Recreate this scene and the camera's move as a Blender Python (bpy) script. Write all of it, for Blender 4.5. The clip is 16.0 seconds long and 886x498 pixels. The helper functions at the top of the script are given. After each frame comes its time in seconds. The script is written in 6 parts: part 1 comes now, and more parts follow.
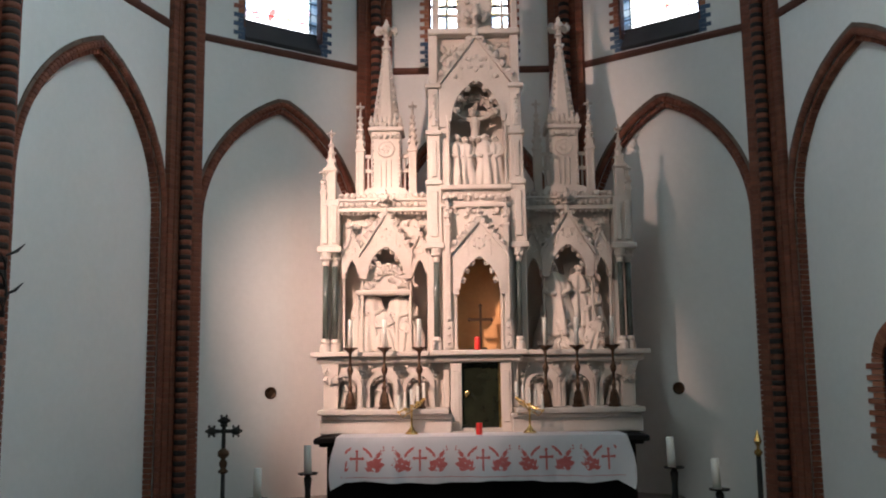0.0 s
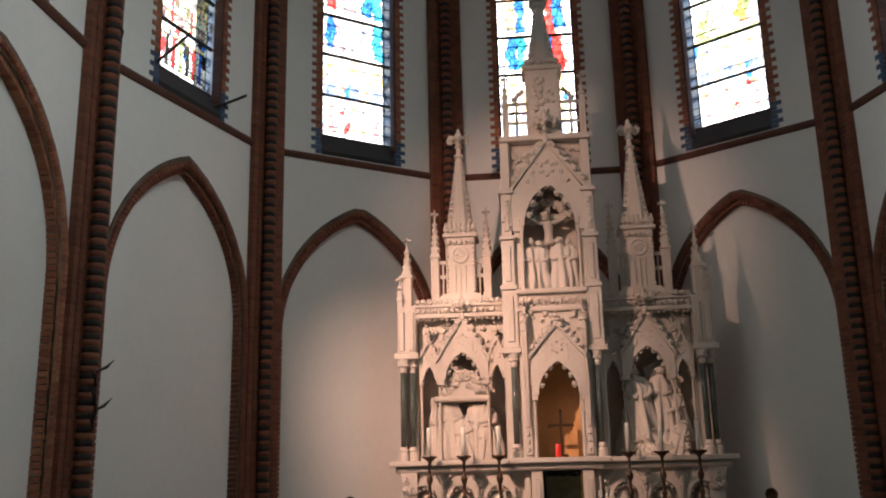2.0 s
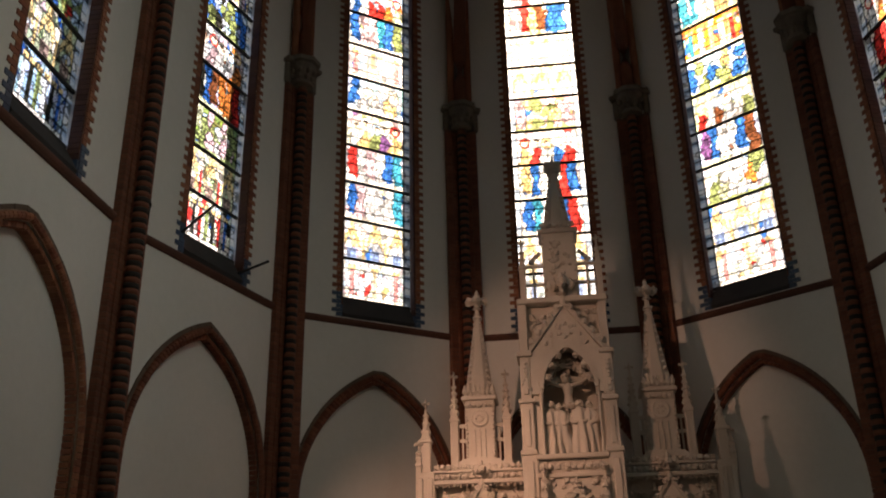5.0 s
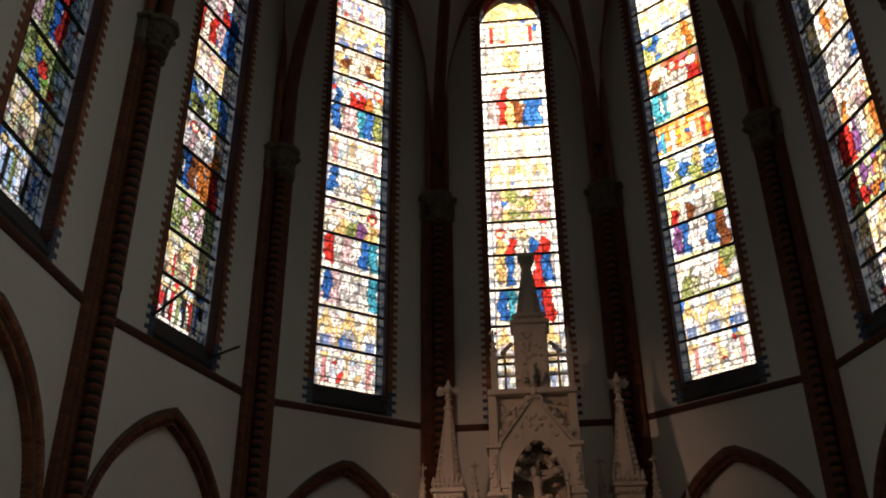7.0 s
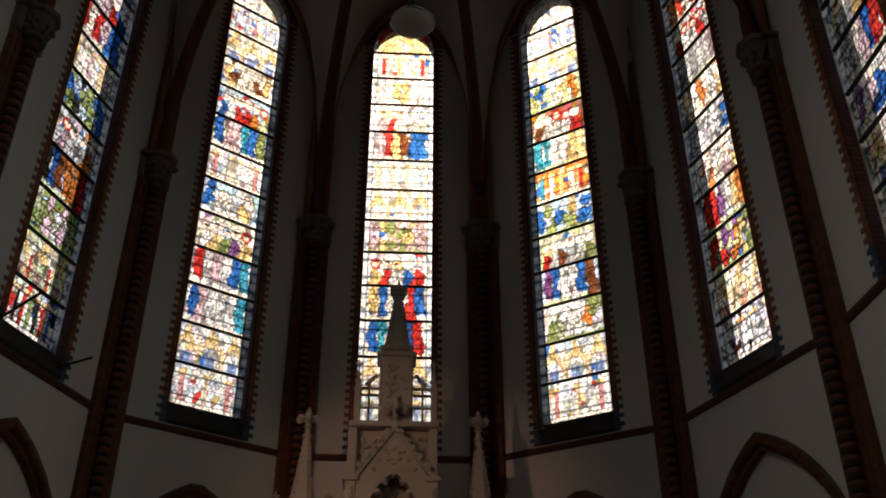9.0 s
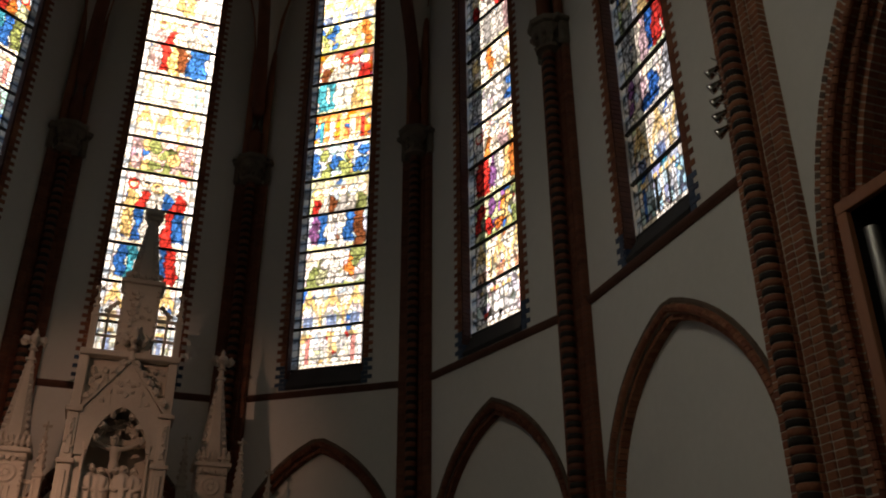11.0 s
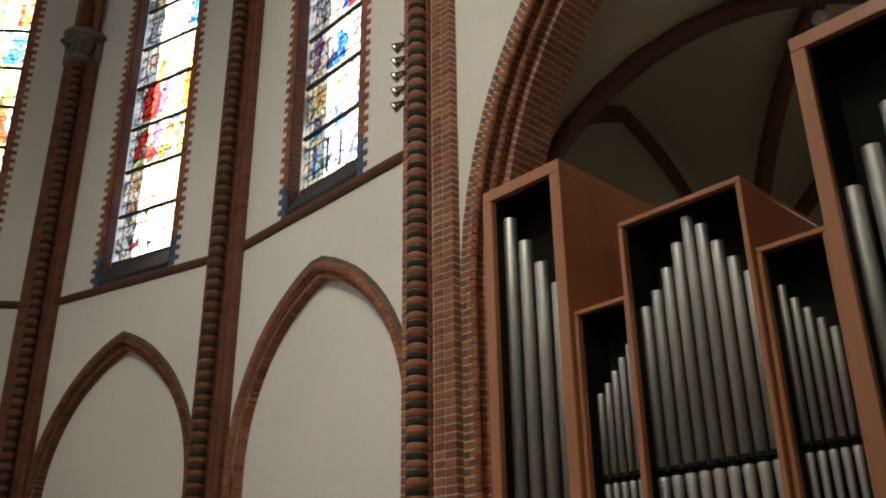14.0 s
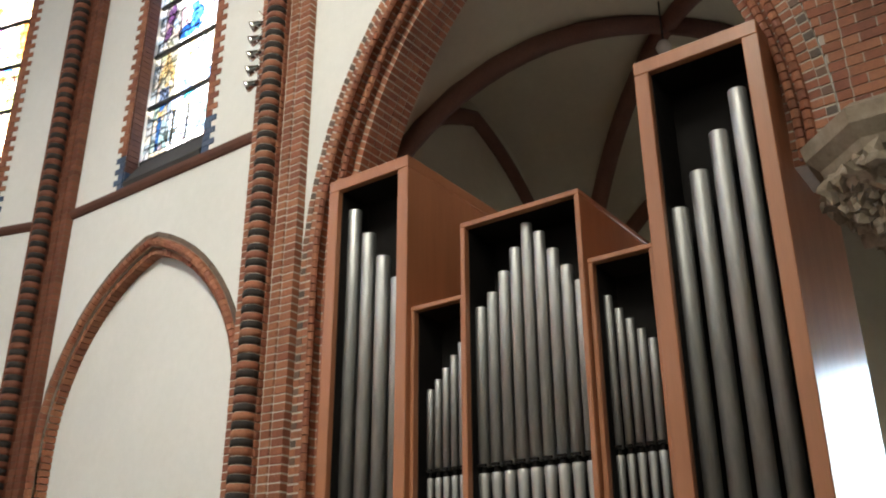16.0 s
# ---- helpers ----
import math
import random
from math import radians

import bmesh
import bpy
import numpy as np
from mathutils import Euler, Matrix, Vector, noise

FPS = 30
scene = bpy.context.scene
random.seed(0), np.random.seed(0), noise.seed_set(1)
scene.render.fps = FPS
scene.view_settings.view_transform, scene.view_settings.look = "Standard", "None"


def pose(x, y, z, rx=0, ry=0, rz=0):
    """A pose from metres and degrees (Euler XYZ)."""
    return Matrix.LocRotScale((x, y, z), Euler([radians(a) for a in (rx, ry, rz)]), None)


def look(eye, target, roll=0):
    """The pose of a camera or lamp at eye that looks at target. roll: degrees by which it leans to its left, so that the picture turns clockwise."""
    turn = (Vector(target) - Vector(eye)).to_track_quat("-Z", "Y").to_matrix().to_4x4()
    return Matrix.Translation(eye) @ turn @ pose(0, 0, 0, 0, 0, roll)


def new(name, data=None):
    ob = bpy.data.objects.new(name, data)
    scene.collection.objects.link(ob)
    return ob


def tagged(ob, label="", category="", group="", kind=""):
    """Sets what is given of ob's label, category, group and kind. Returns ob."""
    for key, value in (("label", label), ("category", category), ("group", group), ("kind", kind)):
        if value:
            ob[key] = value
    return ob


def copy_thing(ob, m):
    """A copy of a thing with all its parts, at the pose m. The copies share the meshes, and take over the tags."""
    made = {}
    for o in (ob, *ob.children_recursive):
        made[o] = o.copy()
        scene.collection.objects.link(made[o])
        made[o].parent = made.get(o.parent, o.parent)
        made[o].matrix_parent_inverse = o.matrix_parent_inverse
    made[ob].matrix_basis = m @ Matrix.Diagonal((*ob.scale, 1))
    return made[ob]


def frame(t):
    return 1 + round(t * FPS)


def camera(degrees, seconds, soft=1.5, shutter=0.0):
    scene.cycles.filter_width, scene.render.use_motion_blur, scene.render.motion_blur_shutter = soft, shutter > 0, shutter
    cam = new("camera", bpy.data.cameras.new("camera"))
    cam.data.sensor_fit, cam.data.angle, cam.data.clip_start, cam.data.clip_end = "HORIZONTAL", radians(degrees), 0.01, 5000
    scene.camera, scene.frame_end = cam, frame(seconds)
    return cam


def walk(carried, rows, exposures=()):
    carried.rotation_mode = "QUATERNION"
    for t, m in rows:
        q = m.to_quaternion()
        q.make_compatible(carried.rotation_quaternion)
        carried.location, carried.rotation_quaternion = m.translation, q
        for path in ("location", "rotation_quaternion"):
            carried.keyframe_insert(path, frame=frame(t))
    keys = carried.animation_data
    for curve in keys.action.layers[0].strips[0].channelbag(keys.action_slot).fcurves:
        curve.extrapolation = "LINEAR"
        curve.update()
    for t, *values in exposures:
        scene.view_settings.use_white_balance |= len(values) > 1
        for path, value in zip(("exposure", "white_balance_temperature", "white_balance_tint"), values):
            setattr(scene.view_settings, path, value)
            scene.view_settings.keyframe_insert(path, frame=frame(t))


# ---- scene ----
cam = camera(52.1, 16.0, soft=2.0)
PATH = [
    (0, (-0.321, 2.189, 2.171), (-0.348, 4.171, 2.442), -0.7),
    (0.5, (-0.353, 2.179, 2.187), (-0.416, 4.15, 2.521), -1.1),
    (1, (-0.335, 2.163, 2.215), (-0.456, 4.123, 2.598), -1.0),
    (1.5, (-0.329, 2.14, 2.252), (-0.485, 4.087, 2.684), -1.3),
    (2, (-0.342, 2.119, 2.311), (-0.525, 4.051, 2.791), -1.3),
    (2.5, (-0.369, 2.086, 2.386), (-0.588, 4.0, 2.923), -1.3),
    (3, (-0.412, 2.073, 2.435), (-0.648, 3.97, 3.024), -1.7),
    (3.5, (-0.426, 2.063, 2.47), (-0.662, 3.942, 3.113), -1.8),
    (4, (-0.382, 2.056, 2.47), (-0.613, 3.918, 3.164), -1.7),
    (6.5, (-0.004, 1.925, 2.502), (-0.208, 3.687, 3.425), -0.4),
    (7, (-0.014, 1.933, 2.502), (-0.188, 3.678, 3.463), -0.6),
    (7.5, (-0.01, 1.93, 2.506), (-0.161, 3.655, 3.506), 0.0),
    (8, (-0.022, 1.958, 2.529), (-0.144, 3.679, 3.541), 0.2),
    (8.5, (-0.024, 1.956, 2.532), (-0.054, 3.679, 3.548), 0.1),
    (9, (-0.026, 1.958, 2.534), (0.076, 3.678, 3.551), 0.0),
    (11.5, (0.103, 2.171, 2.751), (0.847, 3.808, 3.627), -0.1),
    (12, (0.101, 2.169, 2.748), (0.987, 3.745, 3.603), -0.2),
    (12.5, (0.102, 2.176, 2.752), (1.089, 3.703, 3.585), -0.6),
    (13, (0.101, 2.172, 2.746), (1.191, 3.635, 3.564), -0.6),
    (13.5, (0.102, 2.17, 2.741), (1.272, 3.578, 3.547), -0.6),
    (14, (0.102, 2.167, 2.737), (1.358, 3.502, 3.538), -0.7),
    (14.5, (0.103, 2.165, 2.736), (1.428, 3.429, 3.539), -0.6),
    (15, (0.098, 2.161, 2.731), (1.48, 3.367, 3.527), -0.4),
    (15.5, (0.096, 2.16, 2.728), (1.527, 3.308, 3.525), -0.6),
    (16, (0.094, 2.158, 2.725), (1.583, 3.239, 3.509), -0.3),
]
EXPO = [(0.0, 3.92, 5600, 3), (0.5, 3.74, 5550, 4), (1.0, 3.68, 5700, 6), (2.5, 3.1, 6800, 12), (4.0, 2.55, 7600, 14), (6.5, 1.4, 7800, 14), (7.5, 1.08, 7700, 14), (9.0, 0.95, 7400, 13),
        (11.5, 1.6, 8100, 13), (12.5, 2.5, 8300, 14), (13.2, 3.1, 8100, 13), (14.0, 3.85, 7600, 11), (15.0, 4.55, 7000, 11), (16.0, 4.85, 6900, 10)]
walk(cam, [(t, look(eye, target, roll)) for t, eye, target, roll in PATH], EXPO)

# ---- plan ----
R, YC = 5.732, 12.64            # apse: five sides of a decagon round (0, YC)
APO, SIDE = R * math.cos(radians(18)), 2 * R * math.sin(radians(18))
Z_CORNICE, Z_GLASS, Z_SPRING = 7.6, 8.13, 17.6
COURSE = 0.077
Y_END = 8.28                    # end of the straight choir bay
ORG_Y, ORG_X = 5.39, 5.5        # organ front

# ---- light ----
SKY_ELEV, SKY_ROT = radians(42), radians(4)
world = bpy.data.worlds.new("sky")
scene.world = world
world.use_nodes = True
wn = world.node_tree.nodes
sky = wn.new("ShaderNodeTexSky")
sky.sky_type = "NISHITA"
sky.sun_disc = False
sky.sun_elevation, sky.sun_rotation = SKY_ELEV, SKY_ROT
sky.dust_density = 3.0
wn["Background"].inputs["Strength"].default_value = 0.15
world.node_tree.links.new(sky.outputs["Color"], wn["Background"].inputs["Color"])


def lamp(name, kind, m, energy, color, **more):
    data = bpy.data.lights.new(name, kind)
    data.energy, data.color = energy, color
    ob = new(name, data)
    ob.matrix_world = m
    return ob


sun_dir = Vector((math.sin(SKY_ROT) * math.cos(SKY_ELEV), math.cos(SKY_ROT) * math.cos(SKY_ELEV), math.sin(SKY_ELEV)))
sun = lamp("sun", "SUN", look(sun_dir * 60, (0, 0, 0)), 0.6, (1.0, 0.95, 0.88))
sun.data.angle = radians(14)

# spotlight cluster on the choir pier opposite the organ, aimed at the altar
for name, target, power, size, blend in (("altar_spot_low", (-1.5, 15.8, 3.6), 580, 38, 1.0), ("altar_spot_high", (-0.6, 16.3, 6.6), 190, 36, 0.95)):
    spot = lamp(name, "SPOT", look((-5.12, 8.55, 8.4), target), power, (1.0, 0.60, 0.455))
    spot.data.spot_size, spot.data.spot_blend, spot.data.shadow_soft_size = radians(size), blend, 0.035

# added fill lamps for the walls and the nave; no windows are known here
for side, power, tone, target in ((1, 15, (0.86, 0.97, 0.93), (-5.5, 11.5, 5.5)), (-1, 15, (0.96, 0.96, 0.87), (5.5, 9.5, 4.5))):
    a = lamp("clerestory_light", "AREA", look((side * 5.45, 4.6, 13.2), target), power, tone)
    a.data.shape, a.data.size, a.data.size_y = "RECTANGLE", 3.6, 5.5
    a.data.spread = radians(72)             # narrow cone keeps this fill off the altar
# added fill towards the organ side, from no known source
a = lamp("nave_window_light", "AREA", look((-5.5, -1.0, 8.5), (0, -1.0, 7.0)), 10, (0.95, 0.97, 0.84))
a.data.shape, a.data.size, a.data.size_y = "RECTANGLE", 2.4, 6.0
# added weak frontal fill from the nave's unseen end
a = lamp("west_window_light", "AREA", look((0, -15.6, 9.0), (0, 0, 6.0)), 2, (0.82, 0.96, 0.97))
a.data.shape, a.data.size, a.data.size_y = "RECTANGLE", 4.0, 7.0
a = lamp("chapel_window_light", "AREA", look((11.34, 2.375, 3.9), (8.0, 2.375, 3.6)), 1.2, (0.9, 0.97, 1.0))
a.data.shape, a.data.size, a.data.size_y = "RECTANGLE", 1.0, 3.4


# ---- materials ----
def material(name, rough=0.8, metal=0.0):
    m = bpy.data.materials.new(name)
    m.use_nodes = True
    b = m.node_tree.nodes["Principled BSDF"]
    b.inputs["Roughness"].default_value, b.inputs["Metallic"].default_value = rough, metal
    return m, m.node_tree, b


def node(tree, kind, **values):
    n = tree.nodes.new(kind)
    for key, value in values.items():
        n.inputs[key].default_value = value
    return n


def ramp(tree, fac, stops):
    n = tree.nodes.new("ShaderNodeValToRGB")
    e = n.color_ramp.elements
    while len(e) < len(stops):
        e.new(0.5)
    for el, (p, c) in zip(e, stops):
        el.position, el.color = p, (*c, 1)
    tree.links.new(fac, n.inputs["Fac"])
    return n


def mix(tree, fac, a, b, blend="MIX"):
    n = tree.nodes.new("ShaderNodeMix")
    n.data_type, n.blend_type = "RGBA", blend
    for i, v in ((0, fac), (6, a), (7, b)):
        if hasattr(v, "is_linked"):
            tree.links.new(v, n.inputs[i])
        else:
            n.inputs[i].default_value = v if i == 0 else (*v, 1)
    return n.outputs[2]


def math_node(tree, op, a, b=None):
    n = tree.nodes.new("ShaderNodeMath")
    n.operation = op
    for i, v in enumerate((a, b)):
        if v is None:
            continue
        if hasattr(v, "is_linked"):
            tree.links.new(v, n.inputs[i])
        else:
            n.inputs[i].default_value = v
    return n.outputs[0]


def bump(tree, bsdf, height, strength, distance=0.01):
    n = node(tree, "ShaderNodeBump", Strength=strength, Distance=distance)
    tree.links.new(height, n.inputs["Height"])
    tree.links.new(n.outputs["Normal"], bsdf.inputs["Normal"])


def position(tree):
    return tree.nodes.new("ShaderNodeNewGeometry").outputs["Position"]


def noise_tex(tree, scale, detail=4.0, rough=0.55, vector=None, stretch=None):
    n = node(tree, "ShaderNodeTexNoise", Scale=scale, Detail=detail, Roughness=rough)
    v = vector or position(tree)
    if stretch:
        mp = tree.nodes.new("ShaderNodeMapping")
        mp.inputs["Scale"].default_value = stretch
        tree.links.new(v, mp.inputs["Vector"])
        v = mp.outputs["Vector"]
    tree.links.new(v, n.inputs["Vector"])
    return n.outputs["Fac"]


def worn(name, dark, light, big=0.6, small=14.0, rough=0.8, relief=0.25, metal=0.0, dist=0.01, stretch=None):
    """A surface with broad blotches, fine grain and a little relief."""
    m, tree, b = material(name, rough, metal)
    large, fine = noise_tex(tree, big, 3.0, stretch=stretch), noise_tex(tree, small, 6.0, 0.7, stretch=stretch)
    fac = math_node(tree, "ADD", math_node(tree, "MULTIPLY", large, 0.65), math_node(tree, "MULTIPLY", fine, 0.35))
    c = ramp(tree, fac, [(0.3, dark), (0.68, light)])
    tree.links.new(c.outputs["Color"], b.inputs["Base Color"])
    r = ramp(tree, fine, [(0.2, (rough * 0.8,) * 3), (0.8, (min(1, rough * 1.15),) * 3)])
    tree.links.new(r.outputs["Color"], b.inputs["Roughness"])
    bump(tree, b, fine, relief, dist)
    return m


def brick_material(name, colors, rough=0.75):
    """Fired brick: each piece has its own shade."""
    m, tree, b = material(name, rough)
    geo, obj = tree.nodes.new("ShaderNodeNewGeometry"), tree.nodes.new("ShaderNodeObjectInfo")
    own = math_node(tree, "FRACT", math_node(tree, "ADD", geo.outputs["Random Per Island"], obj.outputs["Random"]))
    c = ramp(tree, own, [(i / (len(colors) - 1), col) for i, col in enumerate(colors)])
    fine, large = noise_tex(tree, 45.0, 6.0, 0.7), noise_tex(tree, 3.0, 3.0)
    grain = ramp(tree, fine, [(0.25, (0.62,) * 3), (0.7, (1.1,) * 3)])
    stain = ramp(tree, large, [(0.3, (0.75,) * 3), (0.65, (1.05,) * 3)])
    col = mix(tree, 1.0, mix(tree, 1.0, c.outputs["Color"], grain.outputs["Color"], "MULTIPLY"), stain.outputs["Color"], "MULTIPLY")
    tree.links.new(col, b.inputs["Base Color"])
    bump(tree, b, fine, 0.5, 0.004)
    return m


PLASTER = worn("white_plaster", (0.66, 0.66, 0.63), (0.78, 0.775, 0.75), 0.35, 9.0, 0.92, 0.15, dist=0.004)
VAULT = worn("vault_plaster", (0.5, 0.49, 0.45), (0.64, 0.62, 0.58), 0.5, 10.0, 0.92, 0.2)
# white plaster coloured darker: holds the chapel's shade, and cuts bounce in the nave
DIM_PLASTER = worn("dimmed_plaster", (0.34, 0.30, 0.23), (0.45, 0.40, 0.31), 0.6, 10.0, 0.92, 0.2)
BRICK = brick_material("red_brick", [(0.27, 0.095, 0.05), (0.36, 0.135, 0.07), (0.42, 0.17, 0.09), (0.33, 0.11, 0.06), (0.25, 0.085, 0.05)])
DARK_BRICK = brick_material("black_glazed_brick", [(0.016, 0.012, 0.010), (0.034, 0.024, 0.019), (0.024, 0.018, 0.015)], 0.82)
GREY_BRICK = brick_material("grey_header_brick", [(0.10, 0.075, 0.06), (0.16, 0.11, 0.085), (0.20, 0.10, 0.065)])
# red brick toned down to hold the apse's dimness; end piers keep BRICK
SHAFT_BRICK = brick_material("dim_apse_brick", [(0.16, 0.046, 0.025), (0.21, 0.066, 0.034), (0.25, 0.085, 0.044), (0.185, 0.054, 0.029)])
BLUE_BRICK = brick_material("blue_glazed_brick", [(0.03, 0.06, 0.12), (0.05, 0.10, 0.18)], 0.35)
MORTAR = worn("lime_mortar", (0.42, 0.36, 0.30), (0.60, 0.53, 0.46), 2.0, 30.0, 0.95, 0.4)
# mortar darkened in colour for the dim apse piers and arches
SHAFT_MORTAR = worn("dim_apse_mortar", (0.11, 0.05, 0.03), (0.19, 0.10, 0.065), 2.0, 30.0, 0.95, 0.4)
PIER_MORTAR = worn("pier_mortar", (0.30, 0.19, 0.13), (0.46, 0.32, 0.23), 2.0, 30.0, 0.95, 0.4)
HOOD = brick_material("grey_brown_hood", [(0.13, 0.085, 0.06), (0.17, 0.115, 0.085), (0.15, 0.10, 0.07)])
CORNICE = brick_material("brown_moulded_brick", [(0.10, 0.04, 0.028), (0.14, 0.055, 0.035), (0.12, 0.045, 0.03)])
SLATE = worn("slate_sill", (0.022, 0.022, 0.024), (0.05, 0.05, 0.052), 1.5, 20.0, 0.9, 0.3)
STONE = worn("carved_limestone", (0.48, 0.43, 0.375), (0.64, 0.59, 0.53), 1.2, 30.0, 0.85, 0.35, dist=0.006)
CORBEL_STONE = worn("weathered_corbel_stone", (0.17, 0.13, 0.09), (0.42, 0.35, 0.27), 5.0, 28.0, 0.9, 0.6)
GREY_STONE = worn("grey_sandstone", (0.11, 0.092, 0.074), (0.24, 0.205, 0.165), 2.5, 25.0, 0.9, 0.5)
IRON = worn("wrought_iron", (0.012, 0.012, 0.012), (0.035, 0.033, 0.03), 3.0, 30.0, 0.55, 0.2, 0.6)
LEAD = worn("dark_lead", (0.01, 0.01, 0.01), (0.03, 0.03, 0.03), 3.0, 40.0, 0.7, 0.2)
WOOD = worn("oiled_beech", (0.33, 0.125, 0.055), (0.45, 0.18, 0.085), 1.2, 16.0, 0.5, 0.12, stretch=(6, 6, 0.5))
WOOD.node_tree.nodes["Principled BSDF"].inputs["Coat Weight"].default_value = 0.5
WOOD.node_tree.nodes["Principled BSDF"].inputs["Coat Roughness"].default_value = 0.24
FLOORSTONE = worn("floor_stone", (0.16, 0.15, 0.14), (0.28, 0.26, 0.24), 0.8, 12.0, 0.6, 0.15)
# real black of the altar table; elsewhere it stands for recess shade
BLACKNESS = worn("black_wood_and_shade", (0.006, 0.005, 0.005), (0.016, 0.014, 0.013), 2.0, 20.0, 0.8, 0.1)

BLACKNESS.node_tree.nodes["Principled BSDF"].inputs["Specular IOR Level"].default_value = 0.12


def organ_metal():
    m, tree, b = material("pipe_tin", 0.55, 1.0)
    streak = noise_tex(tree, 14.0, 5.0, 0.65, stretch=(1.0, 1.0, 0.12))
    c = ramp(tree, streak, [(0.3, (0.43, 0.437, 0.435)), (0.7, (0.65, 0.65, 0.64))])
    tree.links.new(c.outputs["Color"], b.inputs["Base Color"])
    r = ramp(tree, streak, [(0.3, (0.64,) * 3), (0.7, (0.48,) * 3)])
    tree.links.new(r.outputs["Color"], b.inputs["Roughness"])
    return m


TIN = organ_metal()


def stained_glass():
    """Painted, leaded glass: the pane's own colours let the sky through, with a thin gloss and some grime."""
    m = bpy.data.materials.new("stained_glass")
    m.use_nodes = True
    tree = m.node_tree
    tree.nodes.remove(tree.nodes["Principled BSDF"])
    paint = tree.nodes.new("ShaderNodeAttribute")
    paint.attribute_name = "glass_colour"
    grime = ramp(tree, noise_tex(tree, 3.2, 5.0, 0.65), [(0.3, (0.62,) * 3), (0.6, (1.0,) * 3)])
    col = mix(tree, 0.7, paint.outputs["Color"], grime.outputs["Color"], "MULTIPLY")
    clear = tree.nodes.new("ShaderNodeBsdfTransparent")
    tree.links.new(col, clear.inputs["Color"])
    gloss = node(tree, "ShaderNodeBsdfPrincipled", Roughness=0.15)
    gloss.inputs["Base Color"].default_value = (0.03, 0.03, 0.03, 1)
    out = node(tree, "ShaderNodeMixShader", Fac=0.05)
    tree.links.new(clear.outputs[0], out.inputs[1])
    tree.links.new(gloss.outputs[0], out.inputs[2])
    tree.links.new(out.outputs[0], tree.nodes["Material Output"].inputs["Surface"])
    return m


GLASS = stained_glass()
HUES = {"w": (0.95, 0.98, 1.0), "c": (0.97, 0.93, 0.84), "y": (0.94, 0.74, 0.40), "o": (0.86, 0.36, 0.12), "r": (0.72, 0.09, 0.08), "b": (0.06, 0.24, 0.64),
        "t": (0.08, 0.44, 0.60), "g": (0.38, 0.46, 0.22), "p": (0.38, 0.20, 0.46), "m": (0.80, 0.62, 0.68), "n": (0.34, 0.15, 0.08), "k": (0.06, 0.06, 0.05),
        "s": (0.62, 0.80, 0.97), "e": (0.66, 0.72, 0.52), "d": (0.55, 0.58, 0.62)}
# panes from the sill upwards: kind, ground, colours from left to right
CENTRE = ["base w b.y.b", "canopy w y", "robes w btwwbr", "robes w ybwwrb", "heads w yrwbr", "scape m myggym", "canopy w yc", "base w y.y.y.t", "robes w mrynbb", "heads w mrcwc",
          "scape w .wyyw.", "base c r.yw.r", "top y r"]
SIDES = {"c": CENTRE,
         "l1": ["base w r.y.r", "canopy w yb", "robes w bmwwwt", "robes w rwmwbt", "heads c wygpy", "scape s bwcwyc", "base w r.yc.r", "robes w bmmtbg", "heads s bwrroe", "scape c ynccny",
                "canopy c yb", "base w b.b.r.b.b", "top c d"],
         "r1": ["base w r.y.r", "canopy w yb", "scape w gewwog", "robes s pbwwbn", "heads e rwndwg", "scape s bgbgyb", "base o twycr", "robes c ttwwyy", "heads n nwwwr", "scape e gbswyo",
                "canopy c yb", "base w b.b.r.b.b", "top c d"],
         "l2": ["base c rkrgkrb", "canopy e yrn", "scape g egmwmg", "robes d kbnoor", "heads d wmwdo", "scape s bgkggb", "base c y.mwym", "robes c rcrmbb", "heads m mwmrb", "scape d btgwrm",
                "canopy c yb", "base s b.b.r.b", "top c d"],
         "r2": ["base w d.kwkd.r", "canopy c ymo", "scape e rrpoyg", "robes c rrpwyo", "heads c wocmy", "scape d dwwwdb", "scape c ywocwy", "robes d dwdwwm", "heads d rwwrw", "scape c ornwrw",
                "canopy c yb", "base s b.b.r.b", "top c d"],
         "l3": ["base s kwkgwkb", "canopy e yyn", "scape g ggbrgs", "robes e gmgbrs", "heads e wgmrs", "scape s bgdgmb", "canopy c yg", "robes d grwbbt", "heads d wmwrw", "scape d btgwrm",
                "canopy c yb", "base s b.b.r.b", "top c d"],
         "r3": ["base s b.kckw.t", "canopy c yyb", "scape c pmbbwd", "robes c dcmbrr", "heads e wdyrw", "scape g gynwrd", "canopy c yg", "robes d grwbbt", "heads d wmwrw", "scape d btgwrm",
                "canopy c yb", "base s b.b.r.b", "top c d"]}
WIN = 0.74          # half width of a window


